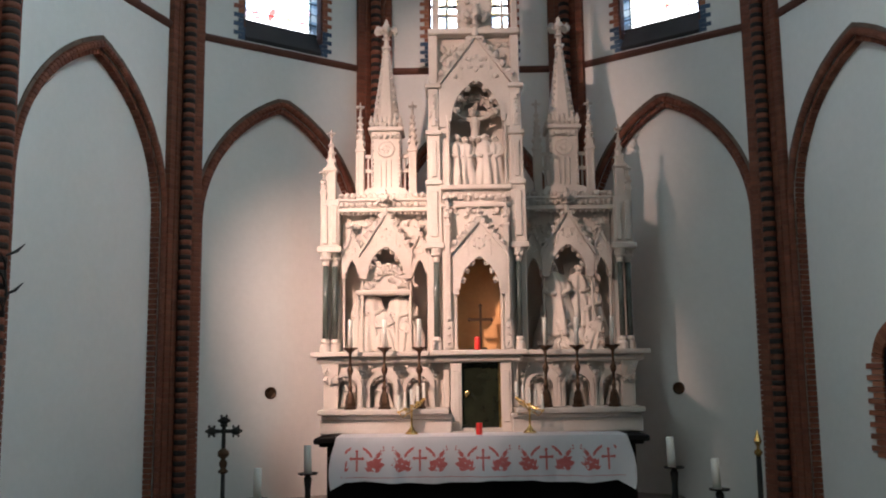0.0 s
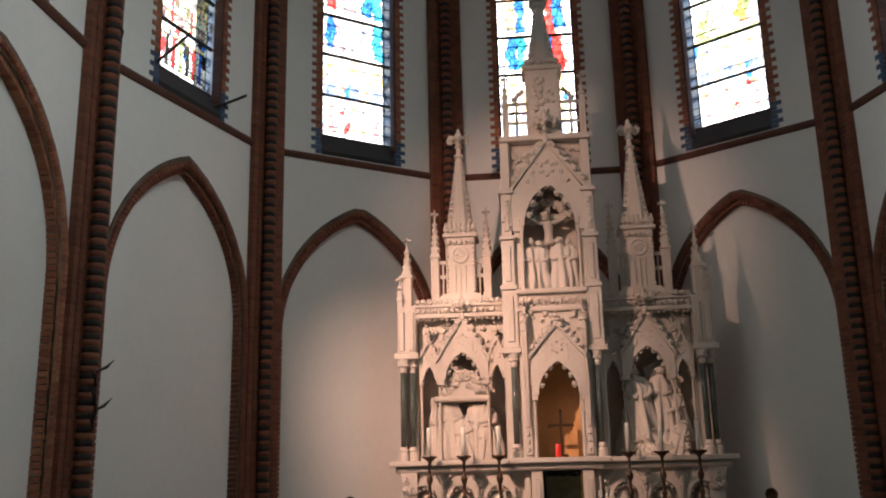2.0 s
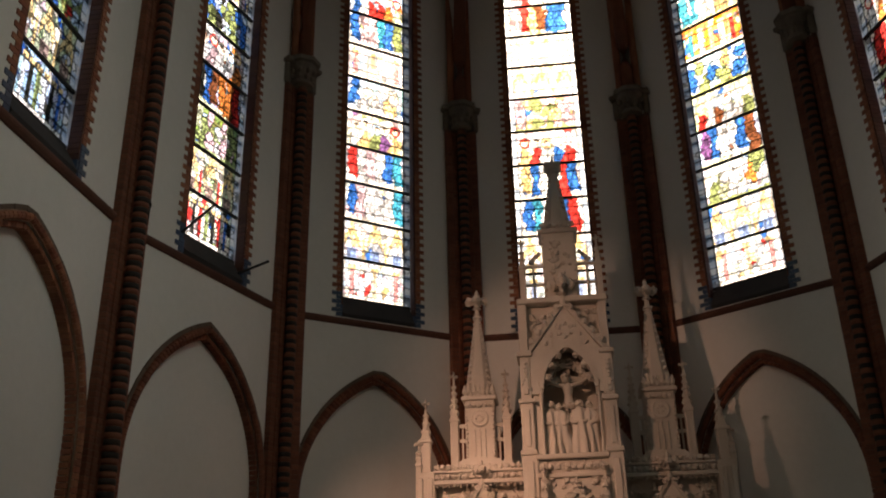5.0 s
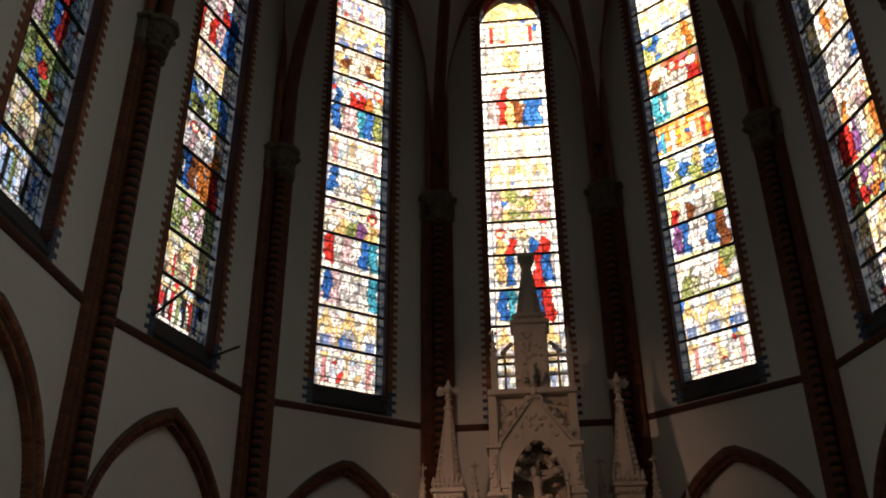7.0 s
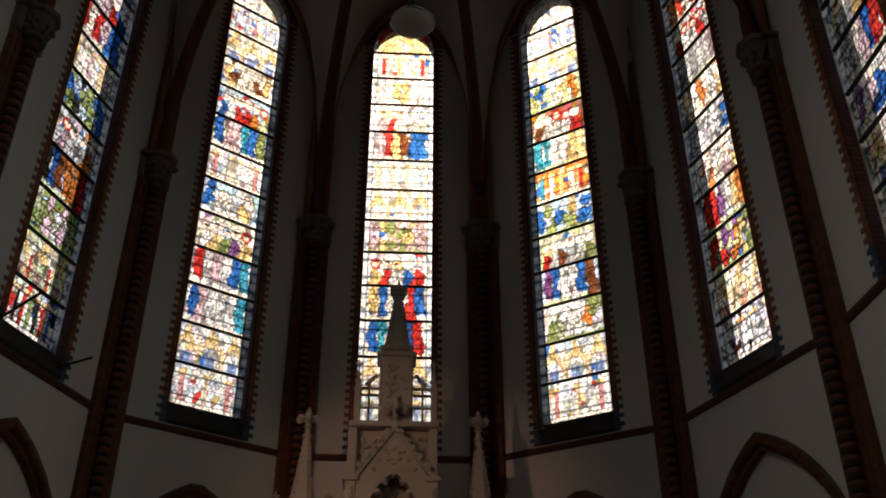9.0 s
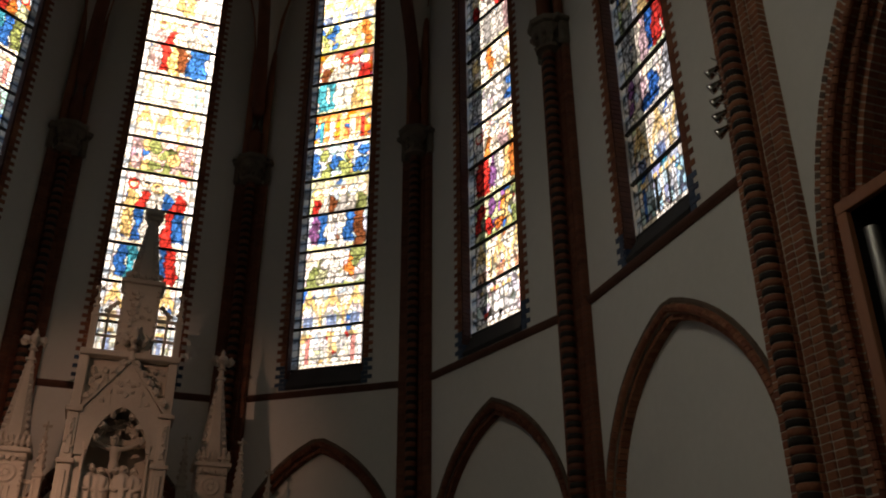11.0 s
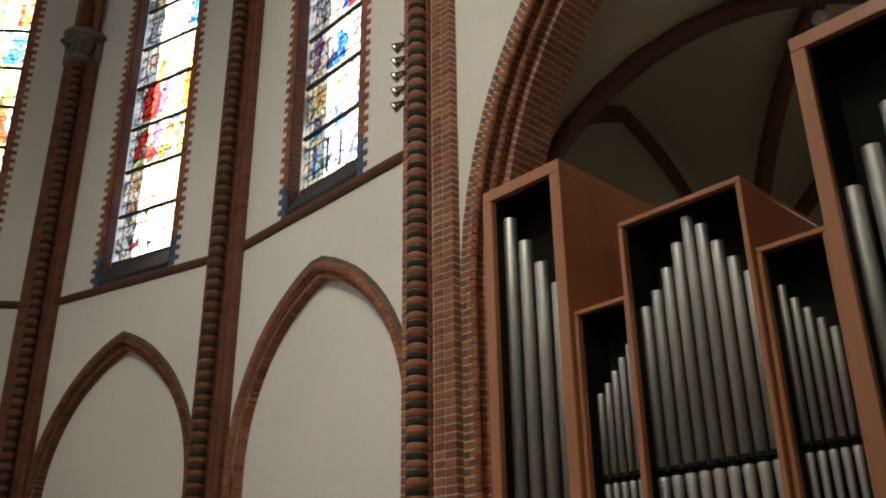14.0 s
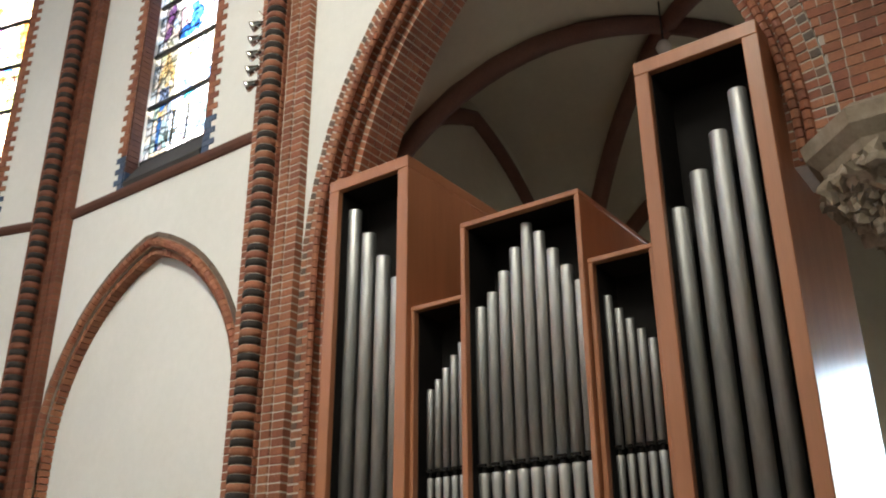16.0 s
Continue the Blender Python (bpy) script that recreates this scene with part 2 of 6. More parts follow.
def paint_glass(spec, x, z, h, rng, busy, gain):
    """Colour at each (x, z) of one painted pane."""
    kind, ground, tones = spec.split()
    n = len(x)
    count = 96 if busy else 80
    sx, sz = rng.uniform(-0.66, 0.66, count), rng.uniform(-0.03, h + 0.03, count)
    wx = x + 0.014 * np.sin(z * 17 + rng.uniform(0, 6)) + 0.01 * np.sin(z * 41 + x * 23)
    wz = z + 0.014 * np.sin(x * 19 + rng.uniform(0, 6)) + 0.01 * np.sin(x * 37 + z * 29)
    d = np.hypot(wx[:, None] - sx[None], 0.7 * (wz[:, None] - sz[None]))
    own = np.argmin(d, axis=1)
    two = np.partition(d, 1, axis=1)
    lead = np.where(two[:, 1] - two[:, 0] < 0.012, 0.25 if busy else 0.42, 1.0)
    g = np.array(HUES[ground])
    tint = np.clip(g[None] * rng.uniform(0.62, 1.06, (count, 1)) + rng.uniform(-0.07, 0.07, (count, 3)), 0, 1)
    for k in rng.choice(count, count // 4, replace=False):
        tint[k] = np.array(HUES[rng.choice(list("wcsdmeb" + tones.replace(".", "")))]) * rng.uniform(0.55, 1.0)
    col = tint[own]

    def lay(mask, colour, shade=1.0):
        c = np.array(colour)[None] * (shade[:, None] if hasattr(shade, "shape") else shade)
        col[mask] = np.broadcast_to(c, (n, 3))[mask]

    places = [(-0.55 + 1.10 * (i + 0.5) / len(tones), t) for i, t in enumerate(tones)]
    if kind in ("robes", "heads"):
        if kind == "robes":
            lay(wz < 0.11, HUES["e" if ground != "w" else "c"], 0.9 + 0.15 * np.sin(x * 60))
        top = h if kind == "robes" else h * 0.52
        for cx, t in places:
            cx += rng.uniform(-0.03, 0.03)
            half = 0.68 / len(tones) * (1.12 - 0.30 * wz / top)
            if kind == "heads":
                half = half * np.sqrt(np.clip(1.02 - (wz / top) ** 3, 0.0, 1.0)) + 1e-4
            foot = rng.uniform(0.02, 0.16) if kind == "robes" else -1.0
            u = np.abs(wx - cx + 0.03 * np.sin(wz * 9 + cx * 20)) / half
            fold = np.clip(tint[own].mean(1) * 1.15, 0.55, 1.1) * (0.86 + 0.26 * np.sin(wx * 70 + 5 * np.sin(wz * 8 + cx * 9)) * np.sin(wz * 13 + cx * 31))
            body = (u < 1) & (wz < top) & (wz > foot)
            lay(body, HUES[t], fold)
            col[body & (u > 0.86)] *= 0.22
            if kind == "heads":
                hz = h * 0.66 + rng.uniform(-0.06, 0.06)
                rr = np.hypot(x - cx, (z - hz) * 0.9)
                lay(rr < 0.115, HUES[rng.choice(list("wycrs"))], 0.95)
                col[(rr < 0.115) & (rr > 0.102)] *= 0.2
                lay(rr < 0.068, (0.93, 0.76, 0.62), 0.95 - 0.25 * (np.sin(z * 90) > 0.75))
                lay((rr < 0.072) & (z > hz + 0.02), HUES[rng.choice(list("nckw"))], 0.8)
    elif kind == "scape":
        for cx, t in places:
            for _ in range(3):
                if t == ".":
                    continue
                px, pz = cx + rng.uniform(-0.09, 0.09), rng.uniform(0.08, h - 0.1)
                u = np.hypot((wx - px) / rng.uniform(0.07, 0.14), (wz - pz) / rng.uniform(0.08, 0.2))
                lay(u < 1, HUES[t], rng.uniform(0.75, 1.05) - 0.25 * (np.sin(wx * 55 + wz * 47) > 0.4))
                col[(u < 1) & (u > 0.84)] *= 0.25
        lay(wz < 0.07, HUES["g" if "g" in tones else "c"], 0.9)
    elif kind == "base":
        for cx, t in places:
            if t != ".":
                half = min(0.06, 0.26 / len(tones))
                lay((np.abs(x - cx) < half) & (z < h * 0.8) & (z > 0.1), tuple(0.35 + 0.65 * v for v in HUES[t]) if ground == "w" else HUES[t], 0.85 + 0.2 * np.sin(x * 150))
                lay((np.abs(x - cx) < half * 1.5) & (np.abs(z - h * 0.82) < 0.035), HUES["y"], 0.9)
        lay(z < 0.09, HUES["c"], 0.92 + 0.1 * np.sin(x * 90))
        col[(np.abs(z - 0.095) < 0.009)] *= 0.2
    elif kind == "canopy":
        gold, other = HUES[tones[0]], HUES[tones[-1]]
        tri = np.abs(np.mod(x / 0.46 + 0.5, 1.0) - 0.5) * 2
        roof = h * (0.86 - 0.62 * tri)
        lay((np.abs(z - roof) < 0.085) | ((tri < 0.16) & (z > h * 0.5)), gold, 0.85 + 0.2 * np.sin(x * 75) * np.sin(z * 61))
        lay((z < roof - 0.2) & (z < h * 0.3) & (tri < 0.4), tuple(0.3 + 0.7 * v for v in other), 0.8 + 0.25 * np.sin(z * 70))
        lay((tri > 0.72) & (z > h * 0.25) & (z < h * 0.8), HUES["c"], 0.9 + 0.12 * np.sin(z * 80))
        lay((tri > 0.9) & (z < h * 0.55), HUES["r" if "r" in tones else "y"], 0.9)
        col[np.abs(z - roof + 0.1) < 0.012] *= 0.25
    else:                       # head of the window
        lay(np.abs(np.hypot(x, z * 0.8) - 0.52) < 0.075, HUES[ground], 0.95)
        lay(np.abs(np.hypot(x, z * 0.8) - 0.66) < 0.05, HUES[tones[0]], 0.95)
        for cx in (-0.3, 0.0, 0.3):
            lay((np.abs(x - cx) < 0.05) & (z < 0.35), HUES["d" if cx == 0 else ground], 0.9)
    speck = rng.random(n)
    col *= np.where(speck < 0.14, 0.38, np.where(speck < 0.33, 0.75, 1.0))[:, None]
    # border of quarries
    edge = np.abs(x) > 0.61
    step = np.mod(np.floor(z / 0.13), 3)
    for k, tone in ((0, (0.74, 0.80, 0.88)), (1, (0.46, 0.56, 0.68)), (2, (0.88, 0.88, 0.86))):
        lay(edge & (step == k), tone, 0.9)
    col *= lead[:, None]
    for line in (np.abs(np.abs(x) - 0.61), np.abs(z - h * 0.25), np.abs(z - h * 0.5), np.abs(z - h * 0.75)):
        col[line < 0.009] *= 0.25
    col[np.abs(np.mod(x / 0.2 + 0.5, 1.0) - 0.5) < 0.04] *= 0.6
    return gain * np.clip(col, 0.004, 1.0) ** 1.25


# ---- mesh helpers ----
def mesh_of(bm, name, material, smooth=False):
    me = bpy.data.meshes.new(name)
    bm.normal_update()
    bm.to_mesh(me)
    bm.free()
    if smooth:
        me.polygons.foreach_set("use_smooth", [True] * len(me.polygons))
    me.materials.append(material)
    return me


def part(name, bm, material, parent=None, label="", smooth=False):
    ob = new(name, mesh_of(bm, name, material, smooth))
    if parent is not None:
        ob.parent = parent
    return tagged(ob, label)


def thing(name, m=None, label="", category="", group="", kind=""):
    ob = new(name)
    ob.empty_display_size = 0.1
    if m is not None:
        ob.matrix_world = m
    return tagged(ob, label, category, group, kind)


def structure(name, bm, material, label, category, m=None, smooth=False):
    ob = part(name, bm, material, None, label, smooth)
    if m is not None:
        ob.matrix_world = m
    return tagged(ob, "", category, "", "structure")


def prism(bm, pts, d0, d1, m=None):
    """A polygon in x and z, drawn out along y from d0 to d1."""
    m = m or Matrix()
    a = [bm.verts.new(m @ Vector((x, d0, z))) for x, z in pts]
    b = [bm.verts.new(m @ Vector((x, d1, z))) for x, z in pts]
    n = len(pts)
    faces = [bm.faces.new(a), bm.faces.new(b[::-1])]
    for i in range(n):
        faces.append(bm.faces.new((a[i], b[i], b[(i + 1) % n], a[(i + 1) % n])))
    return faces


def box(bm, x0, x1, y0, y1, z0, z1, m=None):
    prism(bm, [(x0, z0), (x1, z0), (x1, z1), (x0, z1)], y0, y1, m)


def rounded_box(bm, x0, x1, y0, y1, z0, z1, r=0.01, m=None):
    """A box with its edges broken."""
    pts = [(x0 + r, z0), (x1 - r, z0), (x1, z0 + r), (x1, z1 - r), (x1 - r, z1), (x0 + r, z1), (x0, z1 - r), (x0, z0 + r)]
    m = m or Matrix()
    cx, cz = (x0 + x1) / 2, (z0 + z1) / 2
    fx, fz = 1 - 2 * r / (x1 - x0), 1 - 2 * r / (z1 - z0)
    rows = [[bm.verts.new(m @ Vector((cx + (x - cx) * (fx if e else 1), y, cz + (z - cz) * (fz if e else 1)))) for x, z in pts]
            for y, e in ((y0, 1), (y0 + r, 0), (y1 - r, 0), (y1, 1))]
    bm.faces.new(rows[0]), bm.faces.new(rows[-1][::-1])
    for p, q in zip(rows, rows[1:]):
        for i in range(8):
            bm.faces.new((p[i], q[i], q[(i + 1) % 8], p[(i + 1) % 8]))


def lathe(bm, profile, n=16, m=None, a0=0.0, a1=360.0):
    """Turn (radius, z) pairs round z."""
    m = m or Matrix()
    full = a1 - a0 >= 359.9
    steps = n if full else n + 1
    rings = []
    for r, z in profile:
        ring = []
        for i in range(steps):
            a = radians(a0 + (a1 - a0) * i / n)
            ring.append(bm.verts.new(m @ Vector((r * math.cos(a), r * math.sin(a), z))))
        rings.append(ring)
    for p, q in zip(rings, rings[1:]):
        for i in range(steps if full else steps - 1):
            j = (i + 1) % steps
            bm.faces.new((p[i], p[j], q[j], q[i]))
    if full:
        bm.faces.new(rings[0][::-1]), bm.faces.new(rings[-1])


def tube(bm, path, radius, n=8):
    """A round bar along points; radius may be one number or one a point."""
    pts = [Vector(p) for p in path]
    rings = []
    for i, p in enumerate(pts):
        d = (pts[min(i + 1, len(pts) - 1)] - pts[max(i - 1, 0)]).normalized()
        side = d.cross(Vector((0, 0, 1)))
        side = side.normalized() if side.length > 0.05 else Vector((1, 0, 0))
        up = side.cross(d).normalized()
        r = radius[i] if isinstance(radius, (list, tuple)) else radius
        rings.append([bm.verts.new(p + r * (side * math.cos(2 * math.pi * k / n) + up * math.sin(2 * math.pi * k / n))) for k in range(n)])
    for p, q in zip(rings, rings[1:]):
        for k in range(n):
            bm.faces.new((p[k], p[(k + 1) % n], q[(k + 1) % n], q[k]))
    bm.faces.new(rings[0][::-1]), bm.faces.new(rings[-1])


def pointed(w, zs, zt, n=12, side=0):
    """A pointed arch as (x, z), from the left foot over the tip to the right foot."""
    h = zt - zs
    r = (w * w + h * h) / (2 * w)
    top = math.atan2(h, r - w) if r > w else math.pi / 2 + math.atan2(w - r, h)
    left = [(-w + r - r * math.cos(top * i / n), zs + r * math.sin(top * i / n)) for i in range(n + 1)]
    right = [(-x, z) for x, z in left[::-1]][1:]
    return left + right


def band(bm, inner, outer, d0, d1, m=None):
    """The ring between two open lines of as many points."""
    m = m or Matrix()
    for i in range(len(inner) - 1):
        prism(bm, [inner[i], inner[i + 1], outer[i + 1], outer[i]], d0, d1, m)


def voussoirs(bm, line_in, line_out, d0, d1, step, m=None, gap=0.006, other=None):
    """Single bricks along an arch between two lines, with open joints."""
    m = m or Matrix()
    if len(line_in) > 4 and abs(line_in[0][0] - line_in[1][0]) < 1e-6:      # upright jambs keep level joints
        for a, b in ((0, 2), (1, -1), (-2, None)):
            voussoirs(bm, line_in[a:b], line_out[a:b], d0, d1, step, m, gap, other)
        return

    def along(line):
        seg = [math.dist(line[i], line[i + 1]) for i in range(len(line) - 1)]
        return seg, sum(seg)
    seg, total = along(line_out)
    segi, totali = along(line_in)
    def at(line, segs, s):
        for i, g in enumerate(segs):
            if s <= g or i == len(segs) - 1:
                f = s / g if g else 0
                return (line[i][0] + (line[i + 1][0] - line[i][0]) * f, line[i][1] + (line[i + 1][1] - line[i][1]) * f)
            s -= g
    count = max(1, round(total / step))
    g = gap / total
    for i in range(count):
        a, b = i / count + g, (i + 1) / count - g
        j = random.uniform(-0.004, 0.004)
        quad = [at(line_in, segi, a * totali), at(line_in, segi, b * totali), at(line_out, seg, b * total), at(line_out, seg, a * total)]
        prism(other if other is not None and i % 2 else bm, quad, d0 + j, d1, m)


def roll_bricks(bm, line, d, r, step, m=None, gap=0.005, n=8):
    """Rounded bricks strung along a line in x and z, with open joints."""
    m = m or Matrix()
    seg = [math.dist(p, q) for p, q in zip(line, line[1:])]
    total = sum(seg)

    def at(t):
        for i, g in enumerate(seg):
            if t <= g or i == len(seg) - 1:
                f = t / g if g else 0.0
                return line[i][0] + (line[i + 1][0] - line[i][0]) * f, line[i][1] + (line[i + 1][1] - line[i][1]) * f
            t -= g

    for k in range(max(1, round(total / step))):
        (x0, z0), (x1, z1) = at(k * step + gap), at(min(total, (k + 1) * step - gap))
        dx, dz = x1 - x0, z1 - z0
        ln = math.hypot(dx, dz)
        if ln < 0.01:
            continue
        nx, nz = -dz / ln, dx / ln
        rr = r * random.uniform(0.97, 1.02)
        rings = [[bm.verts.new(m @ Vector((x + nx * rr * math.cos(2 * math.pi * i / n), d + rr * math.sin(2 * math.pi * i / n), z + nz * rr * math.cos(2 * math.pi * i / n))))
                  for i in range(n)] for x, z in ((x0, z0), (x1, z1))]
        for i in range(n):
            bm.faces.new((rings[0][i], rings[0][(i + 1) % n], rings[1][(i + 1) % n], rings[1][i]))
        bm.faces.new(rings[0][::-1]), bm.faces.new(rings[1])


ICO = bmesh.new()
bmesh.ops.create_icosphere(ICO, subdivisions=2, radius=1.0)
ICO_V, ICO_F = [v.co.copy() for v in ICO.verts], [[v.index for v in f.verts] for f in ICO.faces]
ICO1 = bmesh.new()
bmesh.ops.create_icosphere(ICO1, subdivisions=1, radius=1.0)
ICO1_V, ICO1_F = [v.co.copy() for v in ICO1.verts], [[v.index for v in f.verts] for f in ICO1.faces]


def lump(bm, p, r, rough=0.4, fine=True):
    """A knobbly carved leaf."""
    vs, fs = (ICO_V, ICO_F) if fine else (ICO1_V, ICO1_F)
    p, q = Vector(p), random.uniform(0, 50)
    verts = []
    for v in vs:
        n = noise.noise(v * 1.7 + Vector((q, q * 0.3, 0)))
        verts.append(bm.verts.new(p + v * r * (1 + rough * 2.0 * n)))
    for f in fs:
        bm.faces.new([verts[i] for i in f])


def wall_pose(angle):
    """Local x along an apse wall, local y outwards from its inner face, for the wall that faces the centre at that bearing."""
    a = radians(angle)
    return Matrix.Translation((APO * math.sin(a), YC + APO * math.cos(a), 0)) @ Matrix.Rotation(-a, 4, "Z")


# the two side bays of the apse run on to Y_SIDE and are a little longer than the others
Y_SIDE = YC - 0.3
V54 = Vector((R * math.sin(radians(54)), YC + R * math.cos(radians(54)), 0))
SIDE_2 = (Vector((R, Y_SIDE, 0)) - V54).length
SIDE_TURN = math.degrees(math.atan2(V54.y - Y_SIDE, R - V54.x))


def side_pose(s):
    return Matrix.Translation((s * (V54.x + R) / 2, (V54.y + Y_SIDE) / 2, 0)) @ Matrix.Rotation(-s * radians(SIDE_TURN), 4, "Z")


BAYS = [("c", wall_pose(0), SIDE / 2), ("r1", wall_pose(36), SIDE / 2), ("l1", wall_pose(-36), SIDE / 2),
        ("r2", side_pose(1), SIDE_2 / 2), ("l2", side_pose(-1), SIDE_2 / 2),
        ("r3", Matrix.Translation((R, (Y_SIDE + Y_END) / 2, 0)) @ Matrix.Rotation(radians(-90), 4, "Z"), (Y_SIDE - Y_END) / 2),
        ("l3", Matrix.Translation((-R, (Y_SIDE + Y_END) / 2, 0)) @ Matrix.Rotation(radians(90), 4, "Z"), (Y_SIDE - Y_END) / 2)]
RECESS = 0.22
Z_TOP = 21.0


# ---- ground, floor ----
bm = bmesh.new()
box(bm, -900, 900, -900, 900, -0.62, -0.52)
structure("ground", bm, FLOORSTONE, "grey ground outside the church", "ground")
bm = bmesh.new()
box(bm, -6.3, 12.0, -16.5, 19.2, -0.5, 0.0)
structure("floor", bm, FLOORSTONE, "dull grey stone church floor", "floor")
bm = bmesh.new()
for i in range(2):
    rounded_box(bm, -3.6 + 0.35 * i, 3.6 - 0.35 * i, 14.3 + 0.35 * i, 17.9, 0.09 * i, 0.09 * (i + 1), 0.012)
structure("altar_step", bm, FLOORSTONE, "low stone steps below the high altar", "step")


# ---- apse walls ----
def apse_wall(tag, m, half):
    shift = {"r3": 0.04, "l3": -0.04}.get(tag, 0.0)
    # upper wall with the window opening
    bm = bmesh.new()
    head = pointed(WIN, Z_SPRING, Z_SPRING + 0.92, 8)
    n = len(head) // 2
    left = [(-half, Z_CORNICE), (-WIN, Z_CORNICE), *head[: n + 1], (0, Z_TOP), (-half, Z_TOP)]
    prism(bm, left, 0, 0.55)
    prism(bm, [(-x, z) for x, z in left[::-1]], 0, 0.55)
    box(bm, -WIN, WIN, 0.0, 0.55, Z_CORNICE, Z_CORNICE + 0.1)
    # lower wall with the blind arch
    wi = half - (0.52 if half > 2 else 0.37)
    zs, zt = (4.6, 6.74) if half > 2 else (4.55, 6.68 if tag in ("r2", "l2") else 6.65)
    wi += 0.10 if half > 2 else -0.05 if tag in ("r2", "l2") else 0.0
    arch = pointed(wi, zs, zt, 14)
    n = len(arch) // 2
    arch = [(x + shift, z) for x, z in arch]
    prism(bm, [(-half, 0), (shift - wi, 0), *arch[: n + 1], (shift, Z_CORNICE), (-half, Z_CORNICE)], 0, 0.14)
    prism(bm, [(shift, Z_CORNICE), *arch[n:], (shift + wi, 0), (half, 0), (half, Z_CORNICE)], 0, 0.14)
    box(bm, -half, half, 0.14, 0.55, 0, Z_CORNICE)
    structure("wall_" + tag, bm, PLASTER, "white plastered church wall with a blind pointed arch", "wall", m)

    # brick archivolt
    bm = bmesh.new()
    def moved(line):
        return [(x + shift, z) for x, z in line]
    inner = [(shift - wi, 0)] + arch + [(shift + wi, 0)]
    outer = moved([(-wi - 0.10, 0)] + pointed(wi + 0.10, zs, zt + 0.13, 14) + [(wi + 0.10, 0)])
    hood = moved([(-wi - 0.145, 0)] + pointed(wi + 0.145, zs, zt + 0.19, 14) + [(wi + 0.145, 0)])
    band(bm, inner, outer, -0.02, 0.1)
    mid_in = moved([(-wi + 0.05, 0)] + pointed(wi - 0.05, zs, zt - 0.07, 14) + [(wi - 0.05, 0)])
    bmb, bmh = bmesh.new(), bmesh.new()
    roll = moved([(-wi - 0.045, 0)] + pointed(wi + 0.045, zs, zt + 0.06, 14) + [(wi + 0.045, 0)])
    roll_bricks(bmb, roll, -0.022, 0.05, COURSE)
    voussoirs(bmb, mid_in, inner, 0.02, 0.14, COURSE)
    voussoirs(bmh, outer, hood, -0.03, 0.02, COURSE * 3, gap=0.003)
    # apse arches take the dimmed brick and mortar, straight bays the lit ones
    ob = structure("trim_arch_" + tag, bm, PIER_MORTAR if half > 2 else SHAFT_MORTAR, "brown brick moulding round a blind arch", "trim", m)
    tagged(part("bricks", bmb, BRICK if half > 2 else SHAFT_BRICK, ob, "moulded brown bricks of the arch"), kind="stuff")
    tagged(part("hood_mould", bmh, HOOD, ob, "thin dark grey outer moulding"), kind="stuff")

    # string course
    bm = bmesh.new()
    prof = [(-0.065, Z_CORNICE + 0.06), (-0.07, Z_CORNICE + 0.03), (-0.06, Z_CORNICE), (-0.03, Z_CORNICE - 0.035), (-0.003, Z_CORNICE - 0.045), (-0.003, Z_CORNICE + 0.085)]
    prism(bm, [(-y, z) for y, z in prof], -half + 0.3, half - 0.3, Matrix(((0, 1, 0, 0), (-1, 0, 0, 0), (0, 0, 1, 0), (0, 0, 0, 1))))
    structure("cornice_" + tag, bm, CORNICE, "dark brown moulded brick string course", "cornice", m)


for tag, m, half in BAYS:
    apse_wall(tag, m, half)


